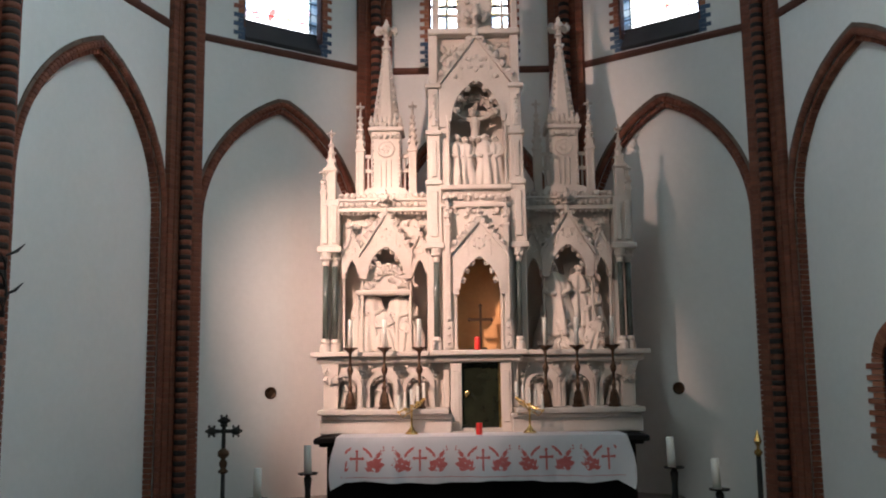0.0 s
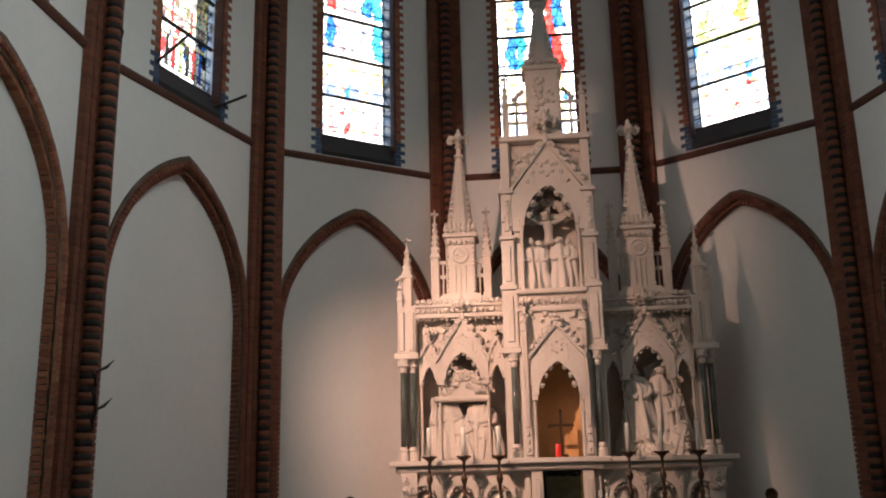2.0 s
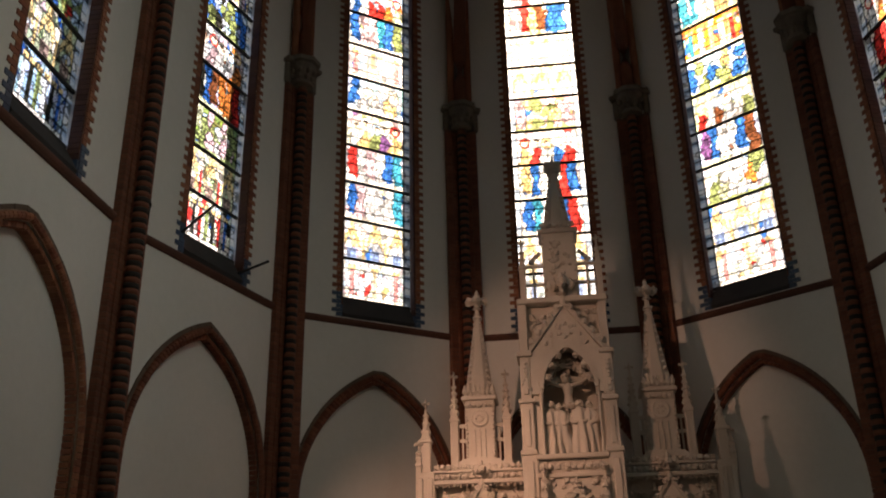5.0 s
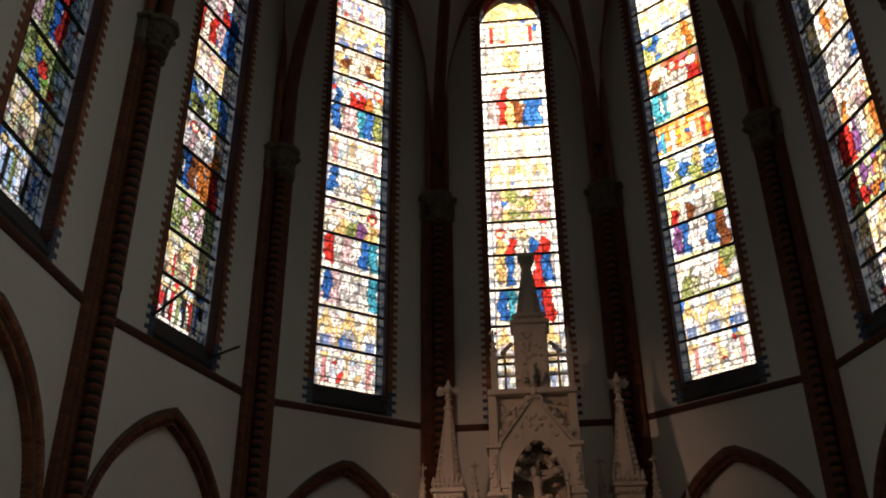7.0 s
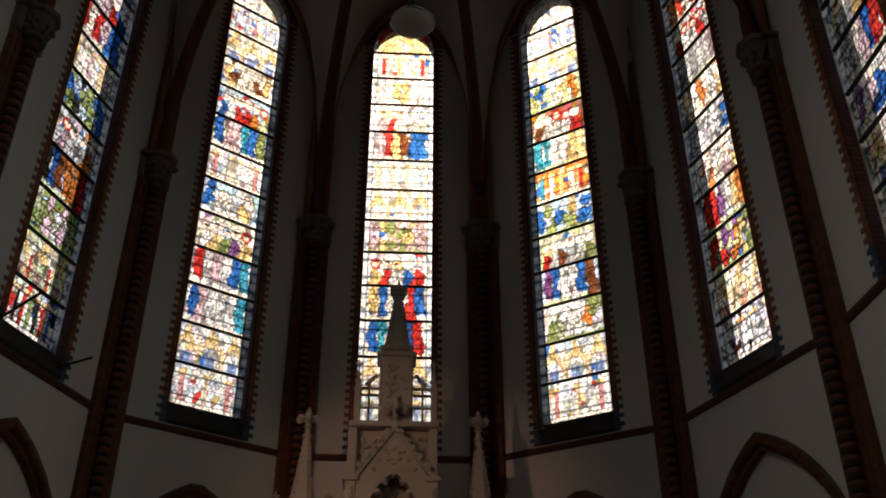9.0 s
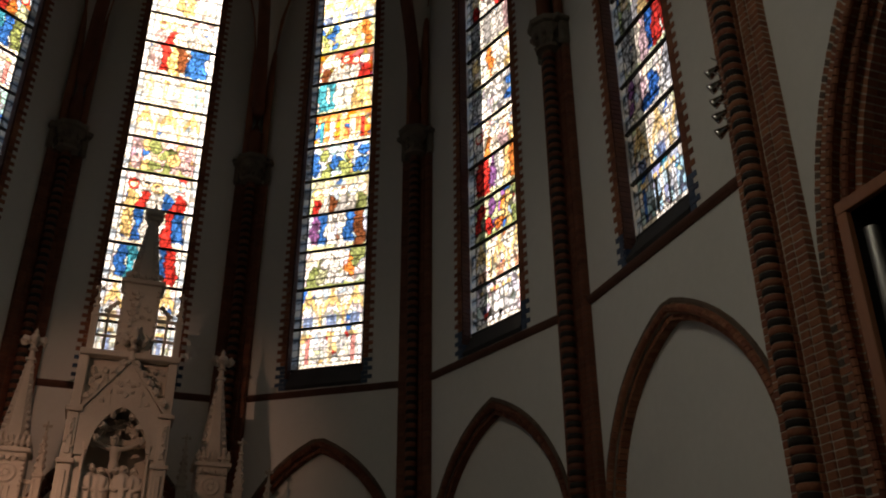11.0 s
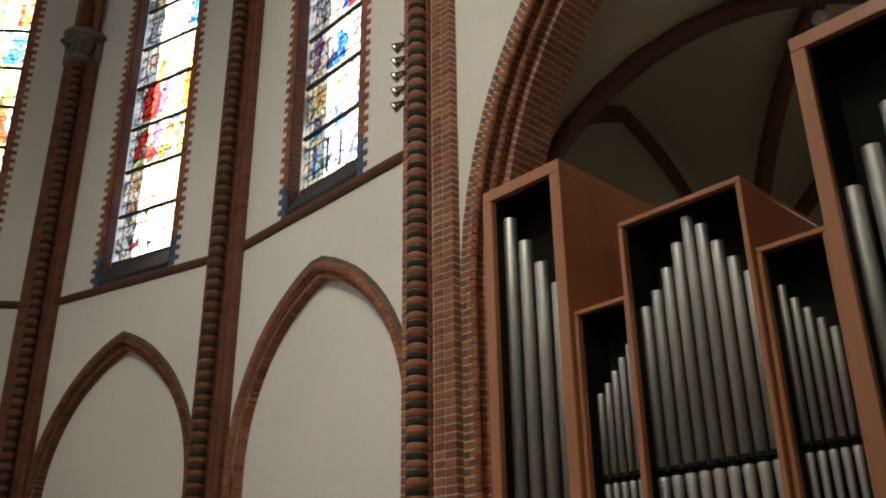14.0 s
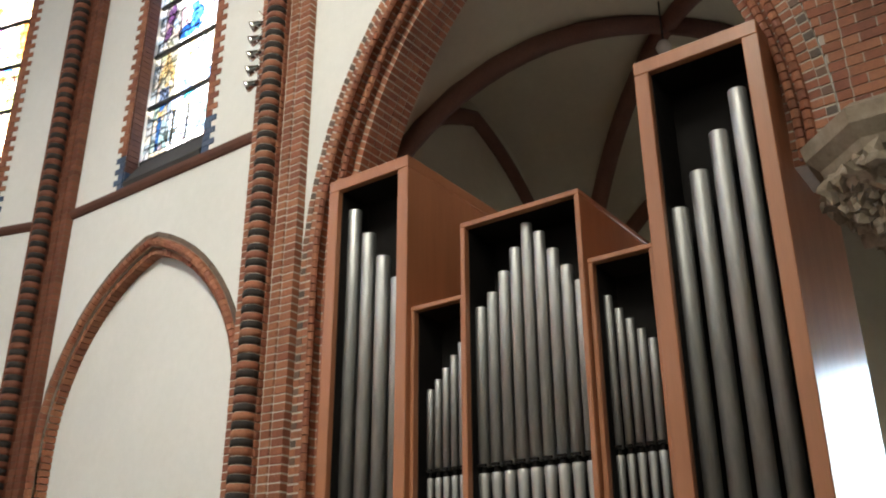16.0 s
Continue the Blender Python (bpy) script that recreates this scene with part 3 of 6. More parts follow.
# ---- windows ----
def window(index, m, tag):
    win = thing("window_%d" % index, m, "tall pointed stained-glass lancet window with brick edging", "window", "apse windows", "structure")
    step = (Z_SPRING - Z_GLASS) / 12
    rng = np.random.default_rng(40 + index)
    nx, nz = 84, 46
    for k in range(13):
        z0 = Z_GLASS + k * step
        tall = step if k < 12 else 0.92
        u, v = np.meshgrid(np.linspace(-1, 1, nx + 1), np.linspace(0, 1, nz + 1))
        u, z = u.ravel(), v.ravel() * tall
        if k < 12:
            x = u * WIN
        else:
            rad = (WIN * WIN + 0.92 * 0.92) / (2 * WIN)
            x = u * np.maximum(0.004, WIN - rad + np.sqrt(np.maximum(0.0, rad * rad - z * z)))
        q = (np.arange(nz)[:, None] * (nx + 1) + np.arange(nx)[None]).ravel()
        me = bpy.data.meshes.new("pane")
        me.from_pydata(np.stack([x, np.zeros_like(x), z], 1).tolist(), [], np.stack([q, q + 1, q + nx + 2, q + nx + 1], 1).tolist())
        colour = me.color_attributes.new("glass_colour", "FLOAT_COLOR", "POINT")
        rgb = paint_glass(SIDES[tag][k], x, z, tall, rng, tag[-1] in "23", {"c": 0.44, "l1": 0.52, "r1": 0.52}.get(tag, 0.74))
        colour.data.foreach_set("color", np.concatenate([rgb, np.ones((len(x), 1))], 1).astype(np.float32).ravel())
        me.materials.append(GLASS)
        ob = new("pane", me)
        ob.parent = win
        ob.matrix_local = Matrix.Translation((0, RECESS, z0))
    bm = bmesh.new()
    for k in range(0, 13):
        z0 = Z_GLASS + k * step
        rounded_box(bm, -WIN, WIN, RECESS - 0.03, RECESS + 0.02, z0 - 0.024, z0 + 0.024, 0.006)
    part("glazing_bars", bm, LEAD, win, "black iron glazing bars")
    bm = bmesh.new()
    rows = int((Z_SPRING - Z_CORNICE - 0.1) / COURSE)
    bmblue, bmdeep = bmesh.new(), bmesh.new()
    for side in (-1, 1):
        for r in range(rows):
            z = Z_CORNICE + 0.1 + r * COURSE
            wide = 0.17 if r % 2 else 0.09
            x0, x1 = WIN - 0.002, WIN + wide
            target = bmblue if r < 6 else bm
            j = random.uniform(0, 0.003)
            box(target, min(side * x0, side * x1), max(side * x0, side * x1), -0.012 - j, 0.02, z + 0.004, z + COURSE - 0.004)
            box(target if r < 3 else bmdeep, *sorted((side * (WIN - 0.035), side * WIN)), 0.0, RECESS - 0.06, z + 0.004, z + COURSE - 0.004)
    inner, outer = pointed(WIN, Z_SPRING, Z_SPRING + 0.92, 8), pointed(WIN + 0.19, Z_SPRING, Z_SPRING + 1.13, 8)
    voussoirs(bm, inner, outer, -0.014, 0.02, COURSE)
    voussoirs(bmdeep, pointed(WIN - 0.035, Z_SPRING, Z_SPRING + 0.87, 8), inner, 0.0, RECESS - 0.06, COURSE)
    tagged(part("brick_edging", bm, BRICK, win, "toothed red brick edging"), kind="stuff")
    # reveal uses the cornice's brown brick, darker than the edging
    tagged(part("reveal_bricks", bmdeep, CORNICE, win, "reveal bricks, browner and darker than the edging"), kind="stuff")
    tagged(part("base_edging", bmblue, BLUE_BRICK, win, "blue-black glazed bricks at the foot"), kind="stuff")
    bm = bmesh.new()
    prism(bm, [(0, 0), (RECESS + 0.05, 0), (RECESS + 0.05, Z_GLASS - Z_CORNICE - 0.1), (RECESS - 0.02, Z_GLASS - Z_CORNICE - 0.1), (-0.03, 0.06)],
          -WIN + 0.04, WIN - 0.04, Matrix.Translation((0, 0, Z_CORNICE + 0.1)) @ Matrix(((0, 1, 0, 0), (1, 0, 0, 0), (0, 0, 1, 0), (0, 0, 0, 1))))
    part("sill", bm, SLATE, win, "dark sloping slate sill")
    return win


for i, (tag, m, half) in enumerate(BAYS):
    window(i + 1, m, tag)


# ---- columns ----
def column(name, m, z1=12.0, near=(0, 0), flats=(36.0, 36.0)):
    """A brick wall pier: a round shaft of alternate black and red courses before two flat strips. Local -y points into the choir."""
    col = thing(name, m, "brick wall pier with a shaft banded in black and red", "column", "choir piers", "structure")
    mortar, red, dark, flat = bmesh.new(), bmesh.new(), bmesh.new(), bmesh.new()
    tilt = [Matrix.Rotation(radians(-s * a / 2), 4, "Z") for s, a in zip((-1, 1), flats)]
    at = Matrix.Translation((0, -0.225, 0))
    wide, rs = {36.0: (0.35, 0.095), 16.6: (0.34, 0.105), 0.0: (0.375, 0.105)}[flats[0]]
    # end piers get the lit tones, apse piers the dimmed copies
    face, joint = (BRICK, MORTAR) if flats == (0.0, 0.0) else (SHAFT_BRICK, SHAFT_MORTAR)
    lathe(mortar, [(rs - 0.012, 0), (rs - 0.012, z1)], 16, at)
    for s, t in zip((-1, 1), tilt):
        box(mortar, *sorted((0, s * (wide - 0.003))), -0.098, 0.02, 0, z1, t)
        box(mortar, *sorted((s * 0.05, s * 0.224)), -0.118, -0.05, 0, z1, t)
        box(mortar, *sorted((0, s * 0.085)), -0.19, -0.08, 0, z1, t)
    rows = int(z1 / COURSE)
    def drum(bm, z):
        lathe(bm, [(rs - 0.014, z + 0.003), (rs - 0.003, z + 0.007), (rs, z + COURSE * 0.5), (rs - 0.003, z + COURSE - 0.007), (rs - 0.014, z + COURSE - 0.003)], 14, at)
    def flat_bricks(bm, dark, r, z):
        for s, t in zip((-1, 1), tilt):
            j = random.uniform(0, 0.004)
            rounded_box(bm, *sorted((s * 0.232, s * wide)), -0.102 - j, 0.0, z + 0.004, z + COURSE - 0.004, 0.007, t)
            rounded_box(bm, *sorted((s * 0.115, s * 0.226)), -0.122 - j, -0.02, z + 0.004, z + COURSE - 0.004, 0.007, t)
            box(bm, *sorted((s * 0.02, s * (0.10 if r % 2 else 0.113))), -0.17 - j, -0.08, z + 0.005, z + COURSE - 0.005, t)
    pieces = []
    for r in range(rows):
        z = r * COURSE
        if near[0] <= z < near[1]:
            pieces.append((r, z))
            continue
        drum(dark if r % 2 else red, z)
        flat_bricks(flat, dark, r, z)
    part("mortar_core", mortar, joint, col)
    tagged(part("red_courses", red, face, col, "red round bricks of the shaft", True), kind="stuff")
    tagged(part("black_courses", dark, DARK_BRICK, col, "black glazed round bricks of the shaft", True), kind="stuff")
    tagged(part("flat_courses", flat, face, col, "red bricks of the flat strips"), kind="stuff")
    if pieces:
        bm = bmesh.new(); drum(bm, 0.0)
        round_red = mesh_of(bm, "brick", face, True)
        bm = bmesh.new(); drum(bm, 0.0)
        round_dark = mesh_of(bm, "brick", DARK_BRICK, True)
        stretch = []
        for s, t in zip((-1, 1), tilt):
            for a, b, d0, d1 in ((0.232, wide, -0.104, 0.0), (0.115, 0.226, -0.124, -0.02), (0.02, 0.105, -0.172, -0.08)):
                bm = bmesh.new()
                rounded_box(bm, *sorted((s * a, s * b)), d0, d1, 0.004, COURSE - 0.004, 0.007, t)
                stretch.append(mesh_of(bm, "brick", face))
        for r, z in pieces:
            for me in [round_dark if r % 2 else round_red] + stretch:
                ob = new("brick", me)
                ob.parent = col
                ob.location = (0, random.uniform(-0.003, 0.002), z)
    return col


def capital(m):
    bm = bmesh.new()
    at = Matrix.Translation((0, -0.2, 0))
    lathe(bm, [(0.12, 11.98), (0.21, 12.0), (0.215, 12.04), (0.175, 12.08), (0.18, 12.2), (0.24, 12.36), (0.27, 12.42), (0.2, 12.43)], 16, at)
    for k in range(9):                      # leaves
        a = radians(k * 40)
        for z, out in ((12.14, 0.20), (12.26, 0.235)):
            lathe(bm, [(0.005, -0.06), (0.045, -0.02), (0.05, 0.02), (0.02, 0.06), (0.004, 0.065)], 6,
                  at @ Matrix.Translation((out * math.cos(a + z), out * math.sin(a + z), z)))
    for s in (-1, 1):
        rounded_box(bm, *sorted((s * 0.05, s * 0.40)), -0.30, 0.0, 12.43, 12.52, 0.02)
        rounded_box(bm, *sorted((s * 0.24, s * 0.36)), -0.2, 0.0, 12.0, 12.44, 0.03)
    lathe(bm, [(0.27, 12.43), (0.33, 12.45), (0.34, 12.53), (0.29, 12.56)], 8, Matrix.Translation((0, -0.2, 0)))
    ob = part("capital", bm, GREY_STONE, None, "carved grey stone leaf capital")
    ob.matrix_world = m
    return tagged(ob, "", "capital", "choir capitals", "structure")


def vertex_pose(angle, extra=0.0):
    a = radians(angle)
    return Matrix.Translation((R * math.sin(a), YC + R * math.cos(a), 0)) @ Matrix.Rotation(-a - radians(extra), 4, "Z")


PIERS = [(vertex_pose(a), (36.0, 36.0)) for a in (-18, 18, -54, 54)]
PIERS += [(Matrix.Translation((s * R, Y_SIDE, 0)) @ Matrix.Rotation(-s * radians(90 - 8.3), 4, "Z"), (16.6, 16.6)) for s in (-1, 1)]
for m, fl in PIERS:
    column("column", m, 12.0, (0, 0), fl)
    capital(m)
END = [Matrix.Translation((s * R, Y_END, 0)) @ Matrix.Rotation(-s * radians(90), 4, "Z") for s in (-1, 1)]
column("column", END[0], 12.0, (0, 0), (0.0, 0.0))
column("column", END[1], 12.0, (3.4, 9.6), (0.0, 0.0))
for m in END:
    capital(m)


# ---- vault ----
Z_RIB, RISE = 12.55, 7.6
APEX = Vector((0, YC - 0.4, Z_RIB + RISE))


def rib_point(v, t):
    a = t * math.pi / 2
    f = 1 - math.cos(a)
    return Vector((v.x + (APEX.x - v.x) * f, v.y + (APEX.y - v.y) * f, Z_RIB + RISE * math.sin(a) ** 0.95))


SPRINGS = [Vector(((R - 0.22) * math.sin(radians(a)), YC + (R - 0.22) * math.cos(radians(a)), 0)) for a in (-54, -18, 18, 54)]
SPRINGS = [Vector((-R + 0.22, Y_SIDE, 0))] + SPRINGS + [Vector((R - 0.22, Y_SIDE, 0))]
bm = bmesh.new()
for p, q in zip(SPRINGS, SPRINGS[1:]):
    grid = []
    for i in range(13):
        t = i / 12
        a, b = rib_point(p * 1.0, t), rib_point(q * 1.0, t)
        crown = 18.95 + (APEX.z - 18.95) * t
        row = []
        for k in range(13):
            u = k / 12
            s = max(0.0, 1 - (2 * u - 1) ** 2) ** 0.62
            pt = a.lerp(b, u)
            out = (Vector((pt.x, pt.y - YC)).normalized() if t < 0.05 else Vector((0, 0))) * 0.4
            row.append(bm.verts.new((pt.x + out.x, pt.y + out.y, pt.z + max(0, crown - pt.z) * s)))
        grid.append(row)
    for g, h in zip(grid, grid[1:]):
        for k in range(12):
            bm.faces.new((g[k], g[k + 1], h[k + 1], h[k]))
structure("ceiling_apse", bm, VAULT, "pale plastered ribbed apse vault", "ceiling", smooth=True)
for v in SPRINGS:
    bm = bmesh.new()
    tube(bm, [rib_point(v, i / 24) for i in range(25)], 0.13, 10)
    # rib shares the brick toned down for the dim apse
    structure("rib", bm, SHAFT_BRICK, "brick vault rib in the dimmed apse tone", "rib", smooth=True)
for (tag, m, half) in BAYS:
    bm = bmesh.new()
    line = [(-half + 0.22, Z_RIB)] + pointed(half - 0.22, 15.2, 19.0, 12) + [(half - 0.22, Z_RIB)]
    tube(bm, [m @ Vector((x, -0.1, z)) for x, z in line], 0.075, 8)
    structure("wall_rib", bm, BRICK, "thin brick wall rib over a window", "rib", smooth=True)
bm = bmesh.new()
box(bm, -6.3, 6.3, -16.5, YC - 0.4, 20.15, 20.6)
# out of view; dark colour lessens the bounce onto the altar
structure("ceiling_nave", bm, DIM_PLASTER, "plain unseen ochre nave ceiling, darkened to cut bounced light", "ceiling")
bm = bmesh.new()
box(bm, -6.3, 6.3, YC - 0.6, 19.2, 21.0, 21.3)
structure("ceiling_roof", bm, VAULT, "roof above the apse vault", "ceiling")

# ---- nave walls, closing the place ----
bm = bmesh.new()
box(bm, -6.25, -R, -16.0, Y_END, 0, 20.2)
structure("wall_west", bm, PLASTER, "plain white plastered nave wall", "wall")
bm = bmesh.new()
box(bm, -6.25, 6.25, -16.5, -16.0, 0, 20.2)
# also out of view, darkened to hold back frontal fill
structure("wall_south", bm, DIM_PLASTER, "plain dim ochre end wall of the nave", "wall")

# organ arch wall
ARC_Y, ARC_W, ARC_S = 5.47, 2.42, 5.75
EAST = Matrix.Translation((R, ARC_Y, 0)) @ Matrix.Rotation(radians(-90), 4, "Z")   # local x runs towards -y
ARC_T = ARC_S + math.sqrt(3) * ARC_W
bm = bmesh.new()
arch = pointed(ARC_W - 0.02, ARC_S, ARC_T - 0.03, 16)
n = len(arch) // 2
h0, h1 = Y_END - ARC_Y, 22.0
prism(bm, [(-h0, 0), (-ARC_W + 0.02, 0), *arch[: n + 1], (0, 20.2), (-h0, 20.2)], 0, 0.55, EAST)
prism(bm, [(0, 20.2), *arch[n:], (ARC_W - 0.02, 5.5), (2.62, 5.5), (2.62, 0), (h1, 0), (h1, 20.2)], 0, 0.55, EAST)
structure("wall_east", bm, PLASTER, "white plastered wall above the organ arch", "wall")


def arch_order(name, w, width, d0, d1, label, roll=0.0):
    """One ring of the organ arch with its jambs."""
    def line(ww):
        t = ARC_S + math.sqrt(3) * ARC_W - (ARC_W - ww) * 1.2
        return [(-ww, 0.0)] + pointed(ww, ARC_S, t, 20) + [(ww, 5.62)]
    core, bricks, grey = bmesh.new(), bmesh.new(), bmesh.new()
    band(core, line(w - width + 0.008), line(w), d0 + 0.006, d1, EAST)
    deep = d0 + 0.115
    while deep + 0.1 < d1:                  # headers along the soffit
        voussoirs(bricks, line(w - width), line(w - width + 0.09), deep, deep + 0.105, COURSE, EAST, 0.008)
        deep += 0.118
    if width > 0.15:            # long red bricks, then a toothed edge of dark headers
        voussoirs(bricks, line(w - width), line(w - 0.075), d0, d0 + 0.105, COURSE, EAST, 0.009)
        voussoirs(bricks, line(w - 0.071), line(w - 0.004), d0, d0 + 0.105, COURSE, EAST, 0.009, grey)
    else:
        voussoirs(bricks, line(w - width), line(w - 0.004), d0, d0 + 0.105, COURSE, EAST, 0.009)
    ob = tagged(part(name, core, MORTAR, None, label), "", "arch", "", "structure")
    tagged(part("bricks", bricks, BRICK, ob, "red bricks of the arch ring"), kind="stuff")
    if grey.verts:
        tagged(part("grey_bricks", grey, GREY_BRICK, ob, "dark grey bricks of the arch ring"), kind="stuff")
    else:
        grey.free()
    if roll:
        bm = bmesh.new()
        roll_bricks(bm, line(w - width + 0.01), d0 - roll * 0.1, roll, COURSE, EAST, 0.006)
        tagged(part("roll_moulding", bm, BRICK, ob, "rounded red brick roll"), kind="stuff")


arch_order("arch_ring", ARC_W, 0.2, -0.03, 0.3, "outer brick ring of the organ arch", 0.035)
arch_order("arch_ring", ARC_W - 0.2, 0.09, 0.07, 0.4, "stepped brick ring of the organ arch", 0.035)
arch_order("arch_ring", ARC_W - 0.29, 0.09, 0.16, 0.62, "inner brick ring of the organ arch")

# chapel behind the organ
CX0, CX1, CY0, CY1 = 6.28, 11.4, 1.3, 8.0
bm = bmesh.new()
box(bm, CX0, CX1 + 0.3, CY1, CY1 + 0.3, 0, 11)
box(bm, CX0, CX1 + 0.3, CY0 - 0.3, CY0, 0, 11)
box(bm, CX1, CX1 + 0.3, CY0, 1.8, 0, 11)
box(bm, CX1, CX1 + 0.3, 2.95, CY1, 0, 11)
box(bm, CX1, CX1 + 0.3, 1.8, 2.95, 0, 1.6)
box(bm, CX1, CX1 + 0.3, 1.8, 2.95, 5.7, 11)
# the chapel's dimness is put into this wall colour
structure("wall_chapel", bm, DIM_PLASTER, "white plastered walls of the organ chapel", "wall")
BOSS = Vector((8.75, 5.17, 9.33))
corners = [Vector((x, y, 5.65)) for x, y in ((CX0, 2.34), (CX1, 2.34), (CX1, CY1), (CX0, CY1))]


def chapel_rib(c, t):
    a = t * math.pi / 2
    f = 1 - math.cos(a)
    return Vector((c.x + (BOSS.x - c.x) * f, c.y + (BOSS.y - c.y) * f, c.z + (BOSS.z - c.z) * math.sin(a) ** 1.24))


bm = bmesh.new()
for p, q in zip(corners, corners[1:] + corners[:1]):
    grid = []
    for i in range(11):
        t = i / 10
        a, b = chapel_rib(p, t), chapel_rib(q, t)
        row = []
        for k in range(11):
            u = k / 10
            s = max(0.0, 1 - (2 * u - 1) ** 2) ** 0.6
            pt = a.lerp(b, u)
            row.append(bm.verts.new((pt.x, pt.y, pt.z + (9.3 - pt.z) * s + 0.06)))
        grid.append(row)
    for g, h in zip(grid, grid[1:]):
        for k in range(10):
            bm.faces.new((g[k], g[k + 1], h[k + 1], h[k]))
# vault colour carries the same chapel dimness
structure("ceiling_chapel", bm, DIM_PLASTER, "plastered chapel vault, coloured darker for its shade", "ceiling", smooth=True)
for c in corners:
    bm = bmesh.new()
    tube(bm, [chapel_rib(c, i / 20) for i in range(21)], 0.125, 6)
    structure("rib", bm, CORNICE, "brown brick rib of the chapel vault", "rib", smooth=True)
for p, q in zip(corners[:3], corners[1:]):
    bm = bmesh.new()
    mid, d = (p + q) / 2, (q - p)
    tube(bm, [mid + d.normalized() * x + Vector((0, 0, z - mid.z)) for x, z in pointed(d.length / 2, 5.65, 9.1, 14)], 0.12, 8)
    structure("wall_rib", bm, CORNICE, "brown brick wall rib of the chapel", "rib", smooth=True)
bm = bmesh.new()
box(bm, CX0, CX1 + 0.3, CY0 - 0.3, CY1 + 0.3, 11.0, 11.3)
structure("ceiling_loft", bm, VAULT, "plain slab above the chapel vault", "ceiling")


# ---- organ ----
def organ():
    m = Matrix.Translation((ORG_X, ORG_Y, 0)) @ Matrix.Rotation(radians(-90), 4, "Z")
    org = thing("pipe_organ", m, "modern beech pipe organ with tin pipes in five box towers", "organ")
    deep = 1.6
    # x0, x1, top, edge board, set back
    towers = [(-1.98, -1.06, 6.56, 0.115, 0.0), (-1.06, -0.53, 5.17, 0.04, 0.05), (-0.53, 0.54, 5.75, 0.045, 0.0),
              (0.54, 1.05, 5.2, 0.04, 0.05), (1.05, 1.97, 6.62, 0.115, 0.0)]
    for k, (x0, x1, top, e, back) in enumerate(towers):
        case = part("tower_case" if k in (0, 4) else "pipe_case", bmesh.new(), WOOD, org)
        me = bmesh.new()
        for a, b in ((x0 + 0.003, x0 + e), (x1 - e, x1 - 0.003)):
            rounded_box(me, a, b, back, deep, 0.35, top - e, 0.006)
        rounded_box(me, x0 + 0.003, x1 - 0.003, back, deep, top - e + 0.001, top, 0.006)
        me.to_mesh(case.data)
        me.free()
        # black back board and lining put the case's inner shade into colour
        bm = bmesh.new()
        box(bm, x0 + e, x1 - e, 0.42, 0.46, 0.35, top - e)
        part("back_board", bm, BLACKNESS, case, "black board for the shaded case interior")
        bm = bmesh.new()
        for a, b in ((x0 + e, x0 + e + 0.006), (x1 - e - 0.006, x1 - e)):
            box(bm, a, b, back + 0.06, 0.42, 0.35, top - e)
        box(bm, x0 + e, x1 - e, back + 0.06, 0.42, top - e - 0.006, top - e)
        part("lining", bm, BLACKNESS, case, "black lining for the shade inside the case")
    bm = bmesh.new()
    rounded_box(bm, -2.0, 1.99, 0.02, deep, 0.0, 0.35, 0.01)
    part("base_panel", bm, WOOD, org)

    def pipe(x, y, r, mouth, top):
        bm = bmesh.new()
        at = Matrix.Translation((x, y, 0))
        lathe(bm, [(r, mouth), (r, top - 0.01), (r * 0.98, top), (r * 0.86, top), (r * 0.84, top - 0.12)], 20, at)
        body = part("pipe", bm, TIN, org, "", True)
        # black rod and strip stand for the shade in the mouth slot
        bm = bmesh.new()
        lathe(bm, [(r * 0.55, mouth - 0.045), (r * 0.55, mouth)], 12, at)
        box(bm, x - r * 0.8, x + r * 0.8, y - r * 1.02, y - r * 0.6, mouth + 0.0, mouth + 0.02)
        part("mouth", bm, BLACKNESS, body, "black rod and strip for the shaded pipe mouth")
        bm = bmesh.new()
        lathe(bm, [(r * 0.35, mouth - 1.1), (r * 0.94, mouth - 0.11), (r * 1.0, mouth - 0.085), (r * 1.0, mouth - 0.06), (r * 0.9, mouth - 0.045)], 16, at)
        part("foot", bm, TIN, body, "", True)

    tall = [6.25, 5.97, 5.71, 5.47]
    for i, top in enumerate(tall):
        pipe(-1.98 + 0.115 + 0.04 + i * 0.172, 0.2, 0.064, 3.38, top + 0.05)
        pipe(1.97 - 0.115 - 0.135 - i * 0.172, 0.2, 0.066, 3.38, top - 0.02)
    middle = [5.0, 5.1, 5.25, 5.42, 5.6, 5.5, 5.33, 5.17, 5.03]
    for i, top in enumerate(middle):
        pipe(-0.53 + 0.085 + i * 0.109, 0.16, 0.046, 3.84, top + 0.06)
    for i, drop in enumerate([0.0, 0.11, 0.2, 0.29, 0.37, 0.44]):
        pipe(-0.53 - 0.055 - i * 0.076, 0.2, 0.03, 3.86, 4.94 - drop)
        pipe(0.54 + 0.07 + i * 0.076, 0.2, 0.03, 3.86, 4.94 - drop)
    return org


organ()

# ---- pier corbel and nave arch beside the organ ----
bm = bmesh.new()
at = Matrix.Translation((5.95, 2.7, 0.2))
turn8 = Matrix.Rotation(radians(22.5), 4, "Z")
lathe(bm, [(0.08, 4.74), (0.16, 4.76), (0.2, 4.79), (0.2, 4.81), (0.34, 4.88), (0.46, 5.0), (0.50, 5.12), (0.44, 5.16)], 16, at)
lathe(bm, [(0.46, 5.14), (0.56, 5.2), (0.58, 5.26), (0.66, 5.34), (0.68, 5.44), (0.6, 5.5)], 8, at @ turn8)
